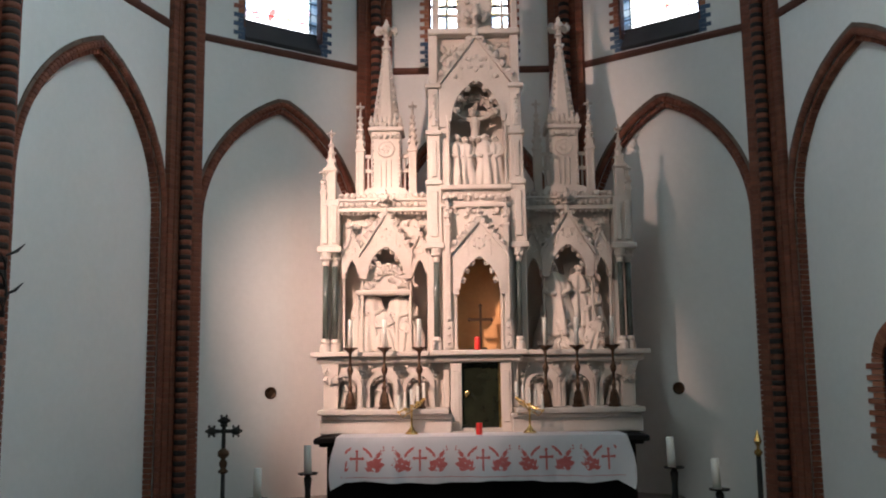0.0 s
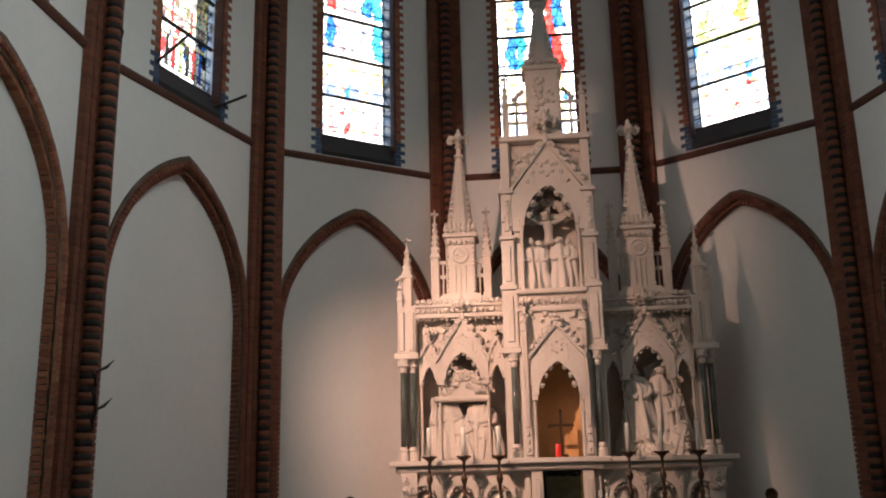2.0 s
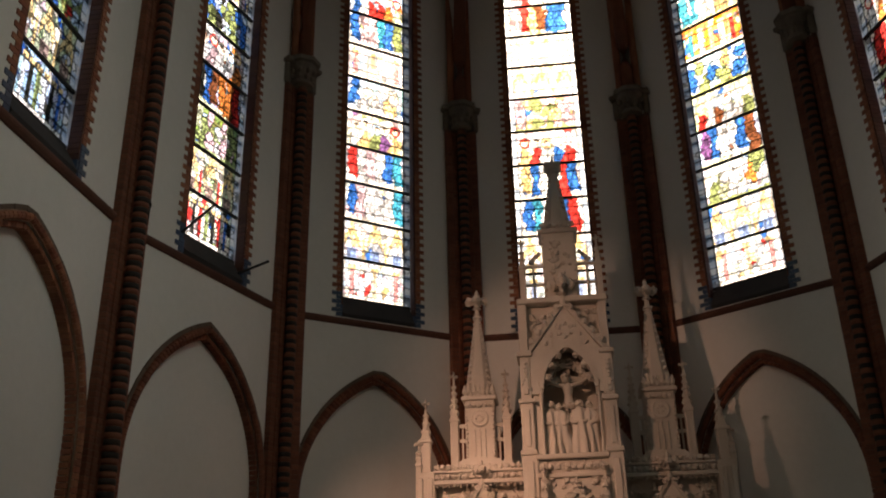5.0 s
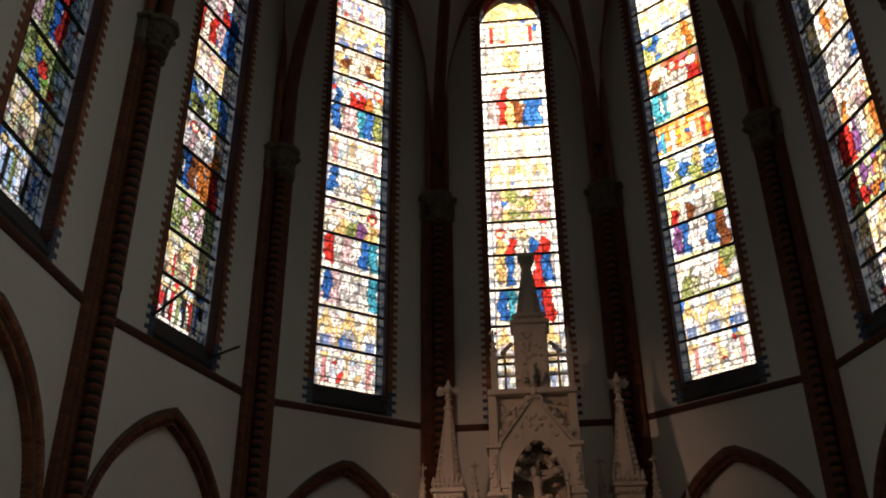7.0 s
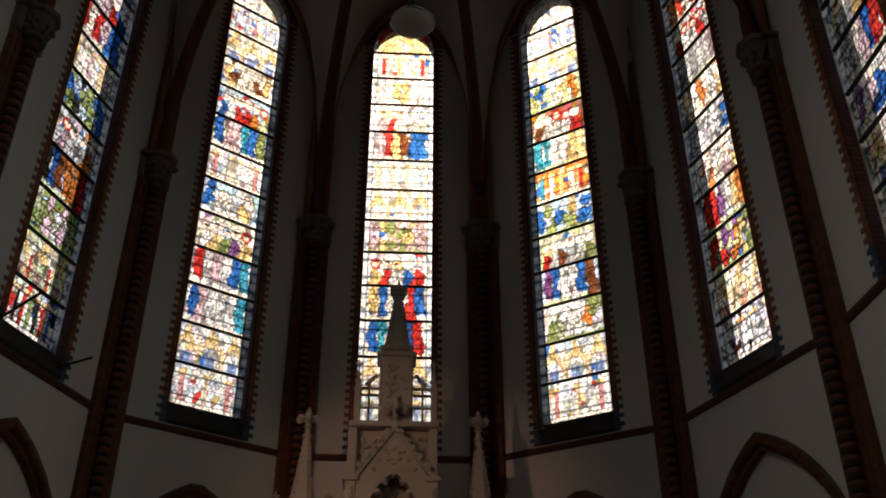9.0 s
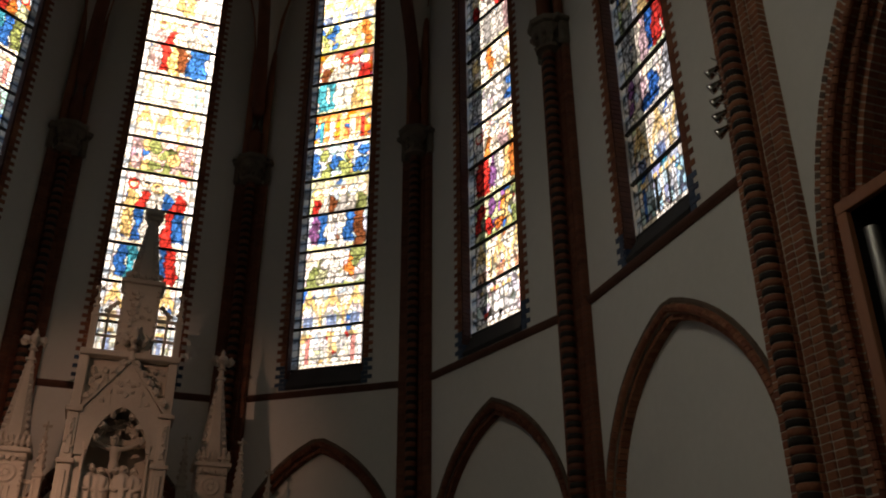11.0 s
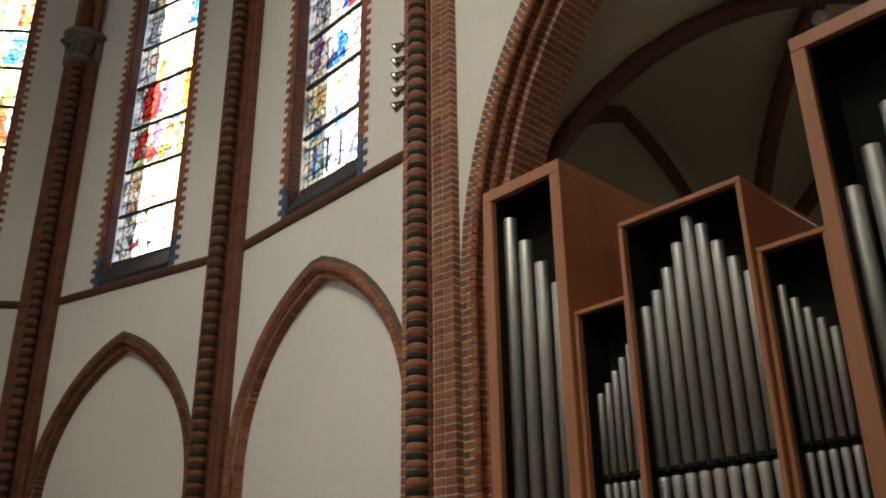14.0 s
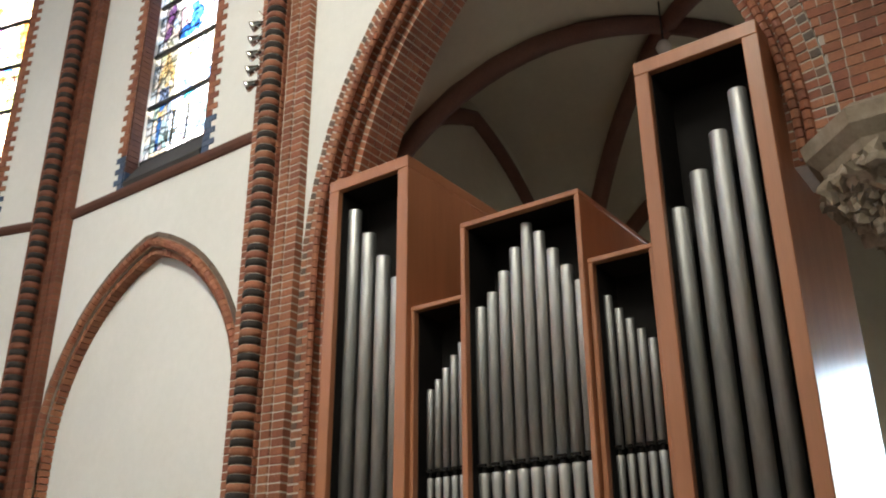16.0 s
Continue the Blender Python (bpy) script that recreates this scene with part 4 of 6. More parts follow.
for k in range(22):
    a = radians(k * 360 / 22)
    for row in range(5):
        z = 4.84 + 0.07 * row
        out = 0.31 + 0.055 * row
        b = a + row * 0.14
        lump(bm, (5.95 + out * math.cos(b), 2.7 + out * math.sin(b), z + 0.2 + random.uniform(-0.02, 0.02)), random.uniform(0.045, 0.085), 0.5)
tagged(part("corbel", bm, CORBEL_STONE, None, "weathered stone leaf corbel under the foot of the organ arch"), "", "corbel", "", "structure")
# brick face of the nave pier above the corbel, up to the organ arch
core, bm = bmesh.new(), bmesh.new()
Y_FACE = 1.5
for r in range(46):
    z = 5.52 + r * COURSE
    reach = math.sqrt((2 * ARC_W) ** 2 - max(0.0, z + COURSE - ARC_S) ** 2) - ARC_W
    y1 = ARC_Y - reach - 0.012
    box(core, R - 0.018, R + 0.002, Y_FACE, y1, z, z + COURSE)
    y, k = Y_FACE - (0.12 if r % 2 else 0.0), 0
    while y < y1 - 0.03:
        ln = 0.225 if (k + r) % 2 else 0.11
        a, b = max(Y_FACE, y + 0.005), min(y1, y + ln - 0.005)
        if b - a > 0.03:
            box(bm, R - 0.026 - random.uniform(0, 0.004), R - 0.01, a, b, z + 0.005, z + COURSE - 0.005)
        y, k = y + ln, k + 1
ob = tagged(part("pier_face", core, MORTAR, None, "pale mortar bed of the brick pier beside the arch"), "", "wall", "", "structure")
tagged(part("bricks", bm, BRICK, ob, "red bricks of the pier face"), kind="stuff")
# chapel window
win = thing("window_8", None, "bright plain chapel window behind the organ", "window", "", "structure")
bm = bmesh.new()
m90 = Matrix.Translation((CX1 + 0.15, 2.375, 0)) @ Matrix.Rotation(radians(-90), 4, "Z")
for a, b in ((-0.575, -0.53), (0.53, 0.575), (-0.012, 0.012)):
    box(bm, a, b, -0.03, 0.03, 1.6, 5.7, m90)
for z in (1.6, 5.64):
    box(bm, -0.53, 0.53, -0.025, 0.025, z, z + 0.06, m90)
part("window_frame", bm, LEAD, win, "dark metal window frame")


# ---- spotlight clusters on the two end piers ----
CHROME = worn("chrome", (0.6, 0.6, 0.6), (0.8, 0.8, 0.8), 4.0, 30.0, 0.15, 0.05, 1.0)
OPAL = worn("opal_glass", (0.55, 0.53, 0.5), (0.68, 0.66, 0.62), 3.0, 12.0, 0.25, 0.02)


def lamp_head(m):
    head = thing("spotlight", m, "small chrome spotlight clamped to a brick pier", "spotlight", "spotlights on the pier")
    bm = bmesh.new()
    lathe(bm, [(0.012, -0.09), (0.03, -0.085), (0.036, -0.04), (0.058, 0.02), (0.064, 0.05), (0.06, 0.055), (0.05, 0.03)], 16)
    part("reflector", bm, CHROME, head, "", True)
    bm = bmesh.new()
    lathe(bm, [(0.002, 0.045), (0.05, 0.04), (0.052, 0.036)], 14)
    part("lens", bm, OPAL, head, "frosted lens", True)
    bm = bmesh.new()
    tube(bm, [(0, 0, -0.085), (0.02, 0.05, -0.12), (0.03, 0.13, -0.1)], 0.008, 6)
    part("arm", bm, CHROME, head, "thin bent arm")
    return head


first = None
for side in (1, -1):
    for k in range(5):
        eye = Vector((side * 5.42, 8.50, 8.02 + 0.19 * k))
        aim = Vector((-side * 0.6, 16.5, 3.0)) - eye
        m = Matrix.Translation(eye) @ aim.to_track_quat("Z", "Y").to_matrix().to_4x4()
        first = lamp_head(m) if first is None else copy_thing(first, m) and first
for side in (1, -1):
    bm = bmesh.new()
    tube(bm, [(side * 5.5, 8.41, 7.9), (side * 5.5, 8.41, 8.9)], 0.012, 6)
    tagged(part("lamp_rail", bm, IRON, None, "thin dark rail fixed to the pier behind the spotlights"), "", "rail")

# hanging lamp
lampthing = thing("pendant_lamp", Matrix.Translation((0.11, 12.0, 12.42)), "large opal disc lamp hanging unlit from the vault", "lamp")
bm = bmesh.new()
lathe(bm, [(0.01, -0.16), (0.14, -0.15), (0.26, -0.09), (0.33, 0.0), (0.3, 0.06), (0.18, 0.1), (0.02, 0.11)], 28)
part("shade", bm, OPAL, lampthing, "", True)
bm = bmesh.new()
lathe(bm, [(0.334, -0.012), (0.345, 0.0), (0.334, 0.012)], 28)
part("rim", bm, CHROME, lampthing, "", True)
bm = bmesh.new()
tube(bm, [(0, 0, 0.1), (0, 0, 7.8)], 0.008, 6)
part("cable", bm, IRON, lampthing)
lamp2 = thing("pendant_lamp", Matrix.Translation((8.35, 5.1, 8.75)), "small glass lamp hanging from the chapel vault", "lamp")
bm = bmesh.new()
lathe(bm, [(0.01, -0.1), (0.06, -0.09), (0.09, -0.02), (0.06, 0.05), (0.02, 0.08)], 14)
part("globe", bm, OPAL, lamp2, "", True)
bm = bmesh.new()
tube(bm, [(0, 0, 0.07), (0, 0, 0.62)], 0.01, 6)
part("rod", bm, IRON, lamp2)


# ---- high altar ----
before_altar = set(bpy.data.objects)
MARBLE = worn("dark_green_marble", (0.03, 0.042, 0.036), (0.11, 0.135, 0.12), 5.0, 18.0, 0.25, 0.05)
GOLD = worn("gilt_panel", (0.42, 0.22, 0.08), (0.6, 0.34, 0.14), 3.0, 25.0, 0.5, 0.1)
BRASS = worn("polished_brass", (0.55, 0.35, 0.10), (0.75, 0.52, 0.2), 4.0, 30.0, 0.25, 0.05, 1.0)
BRONZE = worn("dark_bronze", (0.05, 0.03, 0.018), (0.12, 0.07, 0.04), 4.0, 30.0, 0.45, 0.15, 0.8)
WAX = worn("candle_wax", (0.78, 0.76, 0.68), (0.86, 0.84, 0.78), 3.0, 25.0, 0.5, 0.05)
RED_WAX = worn("red_candle_wax", (0.62, 0.02, 0.015), (0.75, 0.04, 0.03), 3.0, 25.0, 0.45, 0.05)
LINEN = worn("white_linen", (0.68, 0.66, 0.68), (0.78, 0.76, 0.77), 1.5, 60.0, 0.95, 0.2, dist=0.003)
THREAD = worn("red_embroidery", (0.50, 0.11, 0.10), (0.62, 0.20, 0.19), 6.0, 70.0, 0.95, 0.3, dist=0.003)
DOOR = worn("dark_polished_door", (0.006, 0.008, 0.005), (0.022, 0.026, 0.015), 2.5, 12.0, 0.18, 0.05)

YF = 16.8           # plane of the carved centre
YS = 17.12          # plane of the carved side bays
ret = thing("altarpiece", Matrix.Translation((0.03, 0, 0)), "tall carved pale limestone neo-gothic altarpiece with gables and spires", "altarpiece")


def crocket(bm, p, r=0.05):
    """A small curled stone leaf."""
    lump(bm, p, r * 1.05, 0.36, r > 0.035)


def finial(bm, x, y, z, h):
    """A stem with a cross of leaves and a bud."""
    lathe(bm, [(h * 0.10, z), (h * 0.07, z + h * 0.25), (h * 0.16, z + h * 0.3), (h * 0.07, z + h * 0.38), (h * 0.07, z + h * 0.9), (0.005, z + h)], 8, Matrix.Translation((x, y, 0)))
    for dx, dy in ((1, 0), (-1, 0), (0, 1), (0, -1)):
        crocket(bm, (x + dx * h * 0.24, y + dy * h * 0.24, z + h * 0.58), h * 0.14)


def pyramid(bm, x, y, half, z0, z1, top=0.02, n=8):
    t = Matrix.Translation((x, y, 0)) @ Matrix.Rotation(radians(22.5 if n == 8 else 45), 4, "Z")
    lathe(bm, [(half, z0), (top, z1)], n, t)
    count = max(3, int((z1 - z0) / 0.11))
    for k in range(1, count):
        f = k / count
        r = half + (top - half) * f
        for a in range(4):
            b = radians(45 + 90 * a)
            crocket(bm, (x + r * math.cos(b) * 1.02, y + r * math.sin(b) * 1.02, z0 + (z1 - z0) * f), 0.026 + 0.012 * (1 - f))


def pinnacle(name, x, y, half, z0, z1, z2, parent=ret, label=""):
    """A square panelled shaft with gablets and a crocketed spire."""
    bm = bmesh.new()
    rounded_box(bm, x - half, x + half, y - half, y + half, z0, z1, 0.01)
    for s in (-1, 1):
        box(bm, *sorted((x + s * half * 0.35, x + s * half * 0.8)), y - half - 0.012, y - half, z0 + 0.08, z1 - 0.1)
    rounded_box(bm, x - half * 1.25, x + half * 1.25, y - half * 1.25, y + half * 1.25, z1 - 0.06, z1, 0.012)
    prism(bm, [(x - half, z1), (x + half, z1), (x, z1 + half * 2.6)], y - half * 1.15, y + half * 1.15)
    pyramid(bm, x, y, half * 1.0, z1, z2 - 0.16, 0.015)
    finial(bm, x, y, z2 - 0.2, 0.2)
    return part(name, bm, STONE, parent, label)


def gable(name, x, y, half, z0, z1, depth, arch_w, arch_s, arch_t, thick=0.05, parent=ret, knobs=0.045):
    """A gable over a pointed cusped arch, with crockets on the slopes and a finial."""
    bm = bmesh.new()
    arch = pointed(arch_w, arch_s, arch_t, 8)
    n = len(arch) // 2
    left = [(x - half, arch_s - 0.1), (x - arch_w, arch_s - 0.1)] + [(x + a, b) for a, b in arch[: n + 1]] + [(x, z1), (x - half, z0)]
    prism(bm, left, y, y + depth)
    prism(bm, [(2 * x - a, b) for a, b in left[::-1]], y, y + depth)
    # raised edge mouldings
    for s in (-1, 1):
        e = [(x + s * half * 1.06, z0 - 0.02), (x + s * half * 1.06, z0 + thick), (x, z1 + thick * 1.6), (x, z1)]
        prism(bm, e, y - 0.045, y + depth * 0.5)
        for k in range(1, 6):
            f = k / 6
            crocket(bm, (x + s * half * (1 - f) * 1.06, y - 0.02, z0 + (z1 - z0) * f + thick * 1.7), knobs)
    inner, outer = pointed(arch_w - 0.02, arch_s - 0.02, arch_t - 0.03, 8), pointed(arch_w + 0.04, arch_s - 0.02, arch_t + 0.05, 8)
    band(bm, [(x + a, b) for a, b in inner], [(x + a, b) for a, b in outer], y - 0.03, y + 0.02)
    # cusps hanging in the arch
    for a, b in arch[2:-2:2]:
        crocket(bm, (x + a * 0.84, y + 0.03, b - 0.035), arch_w * 0.13)
    # tracery in the tympanum
    zc = (arch_t + z1) / 2 - 0.02
    r = max(0.02, (z1 - arch_t) * 0.16)
    for k in range(6):
        a = radians(90 + 60 * k)
        crocket(bm, (x + r * math.cos(a), y + 0.005, zc - r * 0.6 + r * math.sin(a)), r * 0.36)
    for s in (-1, 1):
        rounded_box(bm, *sorted((x + s * r * 1.9, x + s * r * 2.3)), y - 0.012, y + 0.01, arch_t - 0.02, zc - r * 0.2, 0.004)
    for side in (-1, 1):
        for f in (0.25, 0.45, 0.65):
            px, pz = x + side * half * (1 - f) * 0.72, z0 + (z1 - z0) * f * 0.9
            if pz > arch_s + (arch_t - arch_s) * math.sqrt(max(0.0, 1 - (abs(px - x) / arch_w) ** 1.5)) + 0.06 or abs(px - x) > arch_w:
                crocket(bm, (px, y + 0.01, pz), half * 0.07)
    finial(bm, x, y + 0.02, z1 + 0.02, 0.24)
    return part(name, bm, STONE, parent)


# table, plinth and ledges
for s in (-1, 1):
    bm = bmesh.new()
    rounded_box(bm, *sorted((s * 0.46 + 0.02, s * 2.42)), 15.99, 17.3, 1.27, 1.49, 0.012)
    for k in range(3):
        x = s * (0.95 + 0.55 * k)
        prism(bm, [(x - 0.2, 1.30), (x + 0.2, 1.30), (x + 0.14, 1.36), (x - 0.14, 1.36)], 15.97, 15.99)
    part("plinth", bm, STONE, ret)
for s in (-1, 1):
    bm = bmesh.new()
    rounded_box(bm, *sorted((s * 0.5 + 0.02, s * 2.44)), 15.86, 17.3, 1.56, 1.64, 0.015)
    rounded_box(bm, *sorted((s * 0.44 + 0.02, s * 2.40)), 15.95, 17.3, 1.49, 1.559, 0.02)
    part("candle_ledge", bm, STONE, ret)
for s in (-1, 1):
    bm = bmesh.new()
    box(bm, *sorted((s * 0.46, s * 2.38)), 16.7, 17.3, 1.64, 2.33)
    box(bm, *sorted((s * 0.5, s * 0.665)), 16.47, 16.7, 1.64, 2.33)
    box(bm, *sorted((s * 2.375, s * 2.38)), 16.5, 16.7, 1.64, 2.33)
    part("relief_panel", bm, STONE, ret)
for s in (-1, 1):
    for k in range(3):
        x = s * (0.95 + 0.57 * k)
        bm = bmesh.new()
        arch = [(x + a, b) for a, b in pointed(0.2, 1.93, 2.15, 10)]
        n = len(arch) // 2
        prism(bm, [(x - 0.285, 1.64), (x - 0.2, 1.64), *arch[: n + 1], (x, 2.328), (x - 0.285, 2.328)], 16.46, 16.7)
        prism(bm, [(x, 2.328), *arch[n:], (x + 0.2, 1.64), (x + 0.285, 1.64), (x + 0.285, 2.328)], 16.46, 16.7)
        outer, inner = pointed(0.25, 1.93, 2.21, 10), pointed(0.19, 1.93, 2.14, 10)
        band(bm, [(x - 0.19, 1.64)] + [(x + a, b) for a, b in inner] + [(x + 0.19, 1.64)], [(x - 0.25, 1.64)] + [(x + a, b) for a, b in outer] + [(x + 0.25, 1.64)], 16.42, 16.462)
        for a, b in pointed(0.165, 1.93, 2.1, 10)[3:-3:3]:
            crocket(bm, (x + a, 16.47, b), 0.03)
        for dx in (-0.23, 0.23):
            for q in range(3):
                crocket(bm, (x + dx * (1 - 0.12 * q), 16.45, 2.2 + 0.04 * q), 0.028)
        for dx in (-0.28, 0.28):
            lathe(bm, [(0.035, 1.64), (0.022, 1.68), (0.022, 2.0), (0.04, 2.05), (0.04, 2.08)], 8, Matrix.Translation((x + dx, 16.42, 0)))
            crocket(bm, (x + dx, 16.42, 2.16), 0.04)
        part("relief_arch", bm, STONE, ret)
    bm = bmesh.new()
    x = s * 2.3
    prism(bm, [(x - 0.1, 1.64), (x + 0.1, 1.64), (x + 0.1, 2.1), (x + s * 0.16, 2.33), (x - s * 0.1, 2.33)] if s > 0 else
          [(x - 0.1, 1.64), (x + 0.1, 1.64), (x + 0.1, 2.33), (x - 0.16, 2.33), (x - 0.1, 2.1)], 16.38, 16.5)
    for k in range(5):
        crocket(bm, (x + random.uniform(-0.1, 0.1), 16.37, 2.12 + random.uniform(-0.1, 0.14)), 0.05)
    part("corner_bracket", bm, STONE, ret)
# tabernacle
bm = bmesh.new()
rounded_box(bm, -0.3, 0.34, 16.25, 16.6, 1.27, 1.33, 0.008)
rounded_box(bm, -0.425, 0.465, 15.995, 16.219, 1.268, 1.29, 0.006)
tab = part("tabernacle", bm, STONE, ret)
for s in (-1, 1):
    for dx, w, y0, z0, z1 in ((0.385, 0.085, 16.22, 1.27, 2.33), (0.385, 0.05, 16.2, 1.42, 2.2), (0.53, 0.045, 16.32, 1.64, 2.33)):
        bm = bmesh.new()
        x = 0.02 + s * dx
        rounded_box(bm, x - w, x + w, y0, 16.23 if w == 0.05 else 16.6, z0, z1, 0.012)
        part("panel" if w == 0.05 else "tabernacle_post", bm, STONE, tab)
bm = bmesh.new()
rounded_box(bm, -0.278, 0.318, 16.3, 16.36, 1.335, 2.325, 0.008)
tabdoor = part("tabernacle_door", bm, DOOR, tab, "dark polished tabernacle door")
bm = bmesh.new()
rounded_box(bm, 0.285, 0.318, 16.285, 16.31, 1.335, 2.325, 0.004)
part("door_edging", bm, BRASS, tab, "thin brass door edging")
bm = bmesh.new()
crocket(bm, (-0.2, 16.285, 1.85), 0.04)
part("keyhole_plate", bm, BRASS, tab, "small brass keyhole plate")
# main shelf
bm = bmesh.new()
rounded_box(bm, -2.62, 2.64, 16.28, 17.68, 2.43, 2.51, 0.015)
rounded_box(bm, -2.54, 2.56, 16.36, 17.68, 2.33, 2.429, 0.03)
rounded_box(bm, -0.78, 0.74, 16.08, 16.5, 2.435, 2.515, 0.015)
rounded_box(bm, -0.7, 0.66, 16.16, 16.5, 2.335, 2.434, 0.03)
part("shelf", bm, STONE, ret)

# back wall of the altarpiece
bm = bmesh.new()
box(bm, -2.56, 2.56, 17.6, 17.68, 1.3, 5.1)
part("back_wall", bm, STONE, ret)
bm = bmesh.new()
box(bm, -0.72, 0.72, 17.3, 17.4, 5.1, 7.8)
part("upper_back_wall", bm, STONE, ret)
for s in (-1, 1):
    bm = bmesh.new()
    box(bm, *sorted((s * 2.46, s * 2.555)), 17.3, 17.6, 1.3, 5.05)
    part("side_wall", bm, STONE, ret)


def green_column(x, y, z0=2.74, z1=3.94, r=0.047):
    col = part("column", bmesh.new(), MARBLE, ret, "dark green marble colonnette")
    bm = bmesh.new()
    lathe(bm, [(r, z0), (r, z1)], 14, Matrix.Translation((x, y, 0)))
    bm.to_mesh(col.data)
    bm.free()
    col.data.polygons.foreach_set("use_smooth", [True] * len(col.data.polygons))
    bm = bmesh.new()
    lathe(bm, [(r * 1.9, 2.51), (r * 1.9, 2.62), (r * 1.4, 2.66), (r * 1.7, 2.69), (r * 1.1, z0 + 0.001)], 10, Matrix.Translation((x, y, 0)))
    part("base", bm, STONE, col)
    bm = bmesh.new()
    lathe(bm, [(r * 1.05, z1 + 0.001), (r * 1.3, z1 + 0.04), (r * 1.1, z1 + 0.07), (r * 1.9, z1 + 0.17), (r * 2.0, z1 + 0.22)], 10, Matrix.Translation((x, y, 0)))
    for k in range(8):
        a = k * math.pi / 4
        crocket(bm, (x + r * 1.5 * math.cos(a), y + r * 1.5 * math.sin(a), z1 + 0.12), 0.03)
    part("capital", bm, STONE, col)


for s in (-1, 1):
    # outer buttress
    xo = s * 2.42
    green_column(xo - 0.07, YS - 0.12)
    green_column(xo + 0.07, YS - 0.02)
    for name, dx, half, fore, z0, z1 in (("buttress", 0.0, 0.15, -0.06, 2.51, 4.16), ("buttress_cornice", 0.0, 0.2, 0.22, 4.16, 4.26), ("buttress_stage", 0.0, 0.155, 0.15, 4.26, 5.05),
                                         ("panel", -0.08, 0.045, 0.19, 4.3, 4.95), ("panel", 0.08, 0.045, 0.19, 4.3, 4.95)):
        bm = bmesh.new()
        rounded_box(bm, xo + dx - half, xo + dx + half, YS - fore, YS - fore + 0.05 if name == "panel" else 17.38, z0, z1, 0.012)
        part(name, bm, STONE, ret)
    pinnacle("pinnacle", xo + s * 0.0, YS + 0.0, 0.085, 5.05, 5.6, 6.3)
    pinnacle("pinnacle", xo + s * 0.11, YS - 0.1, 0.045, 4.9, 5.2, 5.6)
    # inner buttress beside the centre
    xi = s * 0.68
    green_column(xi - s * 0.02, YF - 0.1)
    stages = [("buttress", 0.12, 0.0, 2.51, 4.16), ("buttress_cornice", 0.16, 0.2, 4.16, 4.25), ("buttress_stage", 0.125, 0.14, 4.25, 5.2), ("panel", 0.06, 0.17, 4.35, 5.1),
              ("buttress_cornice", 0.145, 0.17, 5.2, 5.28), ("buttress_stage", 0.105, 0.1, 5.28, 6.05), ("panel", 0.045, 0.125, 5.34, 5.95), ("buttress_cornice", 0.135, 0.14, 6.05, 6.12),
              ("buttress_stage", 0.085, 0.07, 6.12, 6.85), ("panel", 0.045, 0.1, 6.2, 6.75), ("buttress_cornice", 0.13, 0.12, 6.85, 6.92), ("buttress_stage", 0.075, 0.04, 6.92, 7.78)]
    for name, half, fore, z0, z1 in stages:
        bm = bmesh.new()
        rounded_box(bm, xi - half, xi + half, YF - fore, YF - fore + 0.06 if name == "panel" else 17.3, z0, z1, 0.012)
        if z0 == 6.12:
            for k in range(7):
                crocket(bm, (xi + random.uniform(-0.06, 0.06), YF - 0.1, 6.3 + k * 0.07), 0.028)
        part(name, bm, STONE, ret)
    pinnacle("pinnacle", s * 0.47, YF - 0.24, 0.04, 3.0, 4.55, 5.05)

    # side bay: canopy of three gables above the relief group
    xc = s * 1.5
    gable("gable", xc, YS - 0.12, 0.42, 4.1, 4.78, 0.2, 0.31, 3.82, 4.28)
    for d in (-0.56, 0.56):
        gable("gable", xc + d, YS - 0.06, 0.17, 4.1, 4.44, 0.14, 0.11, 3.84, 4.06, 0.03, knobs=0.03)
    bm = bmesh.new()
    box(bm, xc - 0.74, xc + 0.74, YS + 0.08, 17.6, 4.3, 4.83)
    for k in range(30):
        px, pz = random.uniform(-0.68, 0.68), random.uniform(4.42, 4.78)
        crocket(bm, (xc + px, YS + 0.07, pz), random.uniform(0.03, 0.055))
    for d in (-0.7, -0.4, 0.4, 0.7):
        rounded_box(bm, xc + d - 0.03, xc + d + 0.03, YS - 0.08, YS + 0.2, 3.8, 3.9, 0.01)
        lathe(bm, [(0.028, 2.51), (0.02, 2.6), (0.02, 3.7), (0.035, 3.8)], 8, Matrix.Translation((xc + d, YS + 0.0, 0)))
    part("canopy", bm, STONE, ret)
    # cornice and leaf frieze
    bm = bmesh.new()
    rounded_box(bm, xc - 0.84, xc + 0.78, YS - 0.14, 17.66, 4.83, 4.9, 0.015)
    box(bm, xc - 0.78, xc + 0.74, YS - 0.06, 17.65, 4.9, 5.02)
    rounded_box(bm, xc - 0.82, xc + 0.76, YS - 0.12, 17.65, 5.02, 5.06, 0.01)
    for k in range(16):
        crocket(bm, (xc - 0.74 + k * 0.097, YS - 0.085, 4.96), 0.045)
        crocket(bm, (xc - 0.74 + k * 0.097, YS - 0.085, 5.11), 0.045)
        prism(bm, [(xc - 0.77 + k * 0.097, 4.83), (xc - 0.7 + k * 0.097, 4.83), (xc - 0.735 + k * 0.097, 4.78)], YS - 0.1, YS - 0.05)
    finial(bm, xc, YS - 0.14, 4.8, 0.42)
    part("frieze", bm, STONE, ret)
    # turret with spire
    bm = bmesh.new()
    prism(bm, [(xc - 0.5, 5.06), (xc + 0.5, 5.06), (xc + 0.3, 5.24), (xc - 0.3, 5.24)], YS - 0.1, 17.65)
    rounded_box(bm, xc - 0.25, xc + 0.25, YS + 0.0, YS + 0.48, 5.22, 6.24, 0.012)
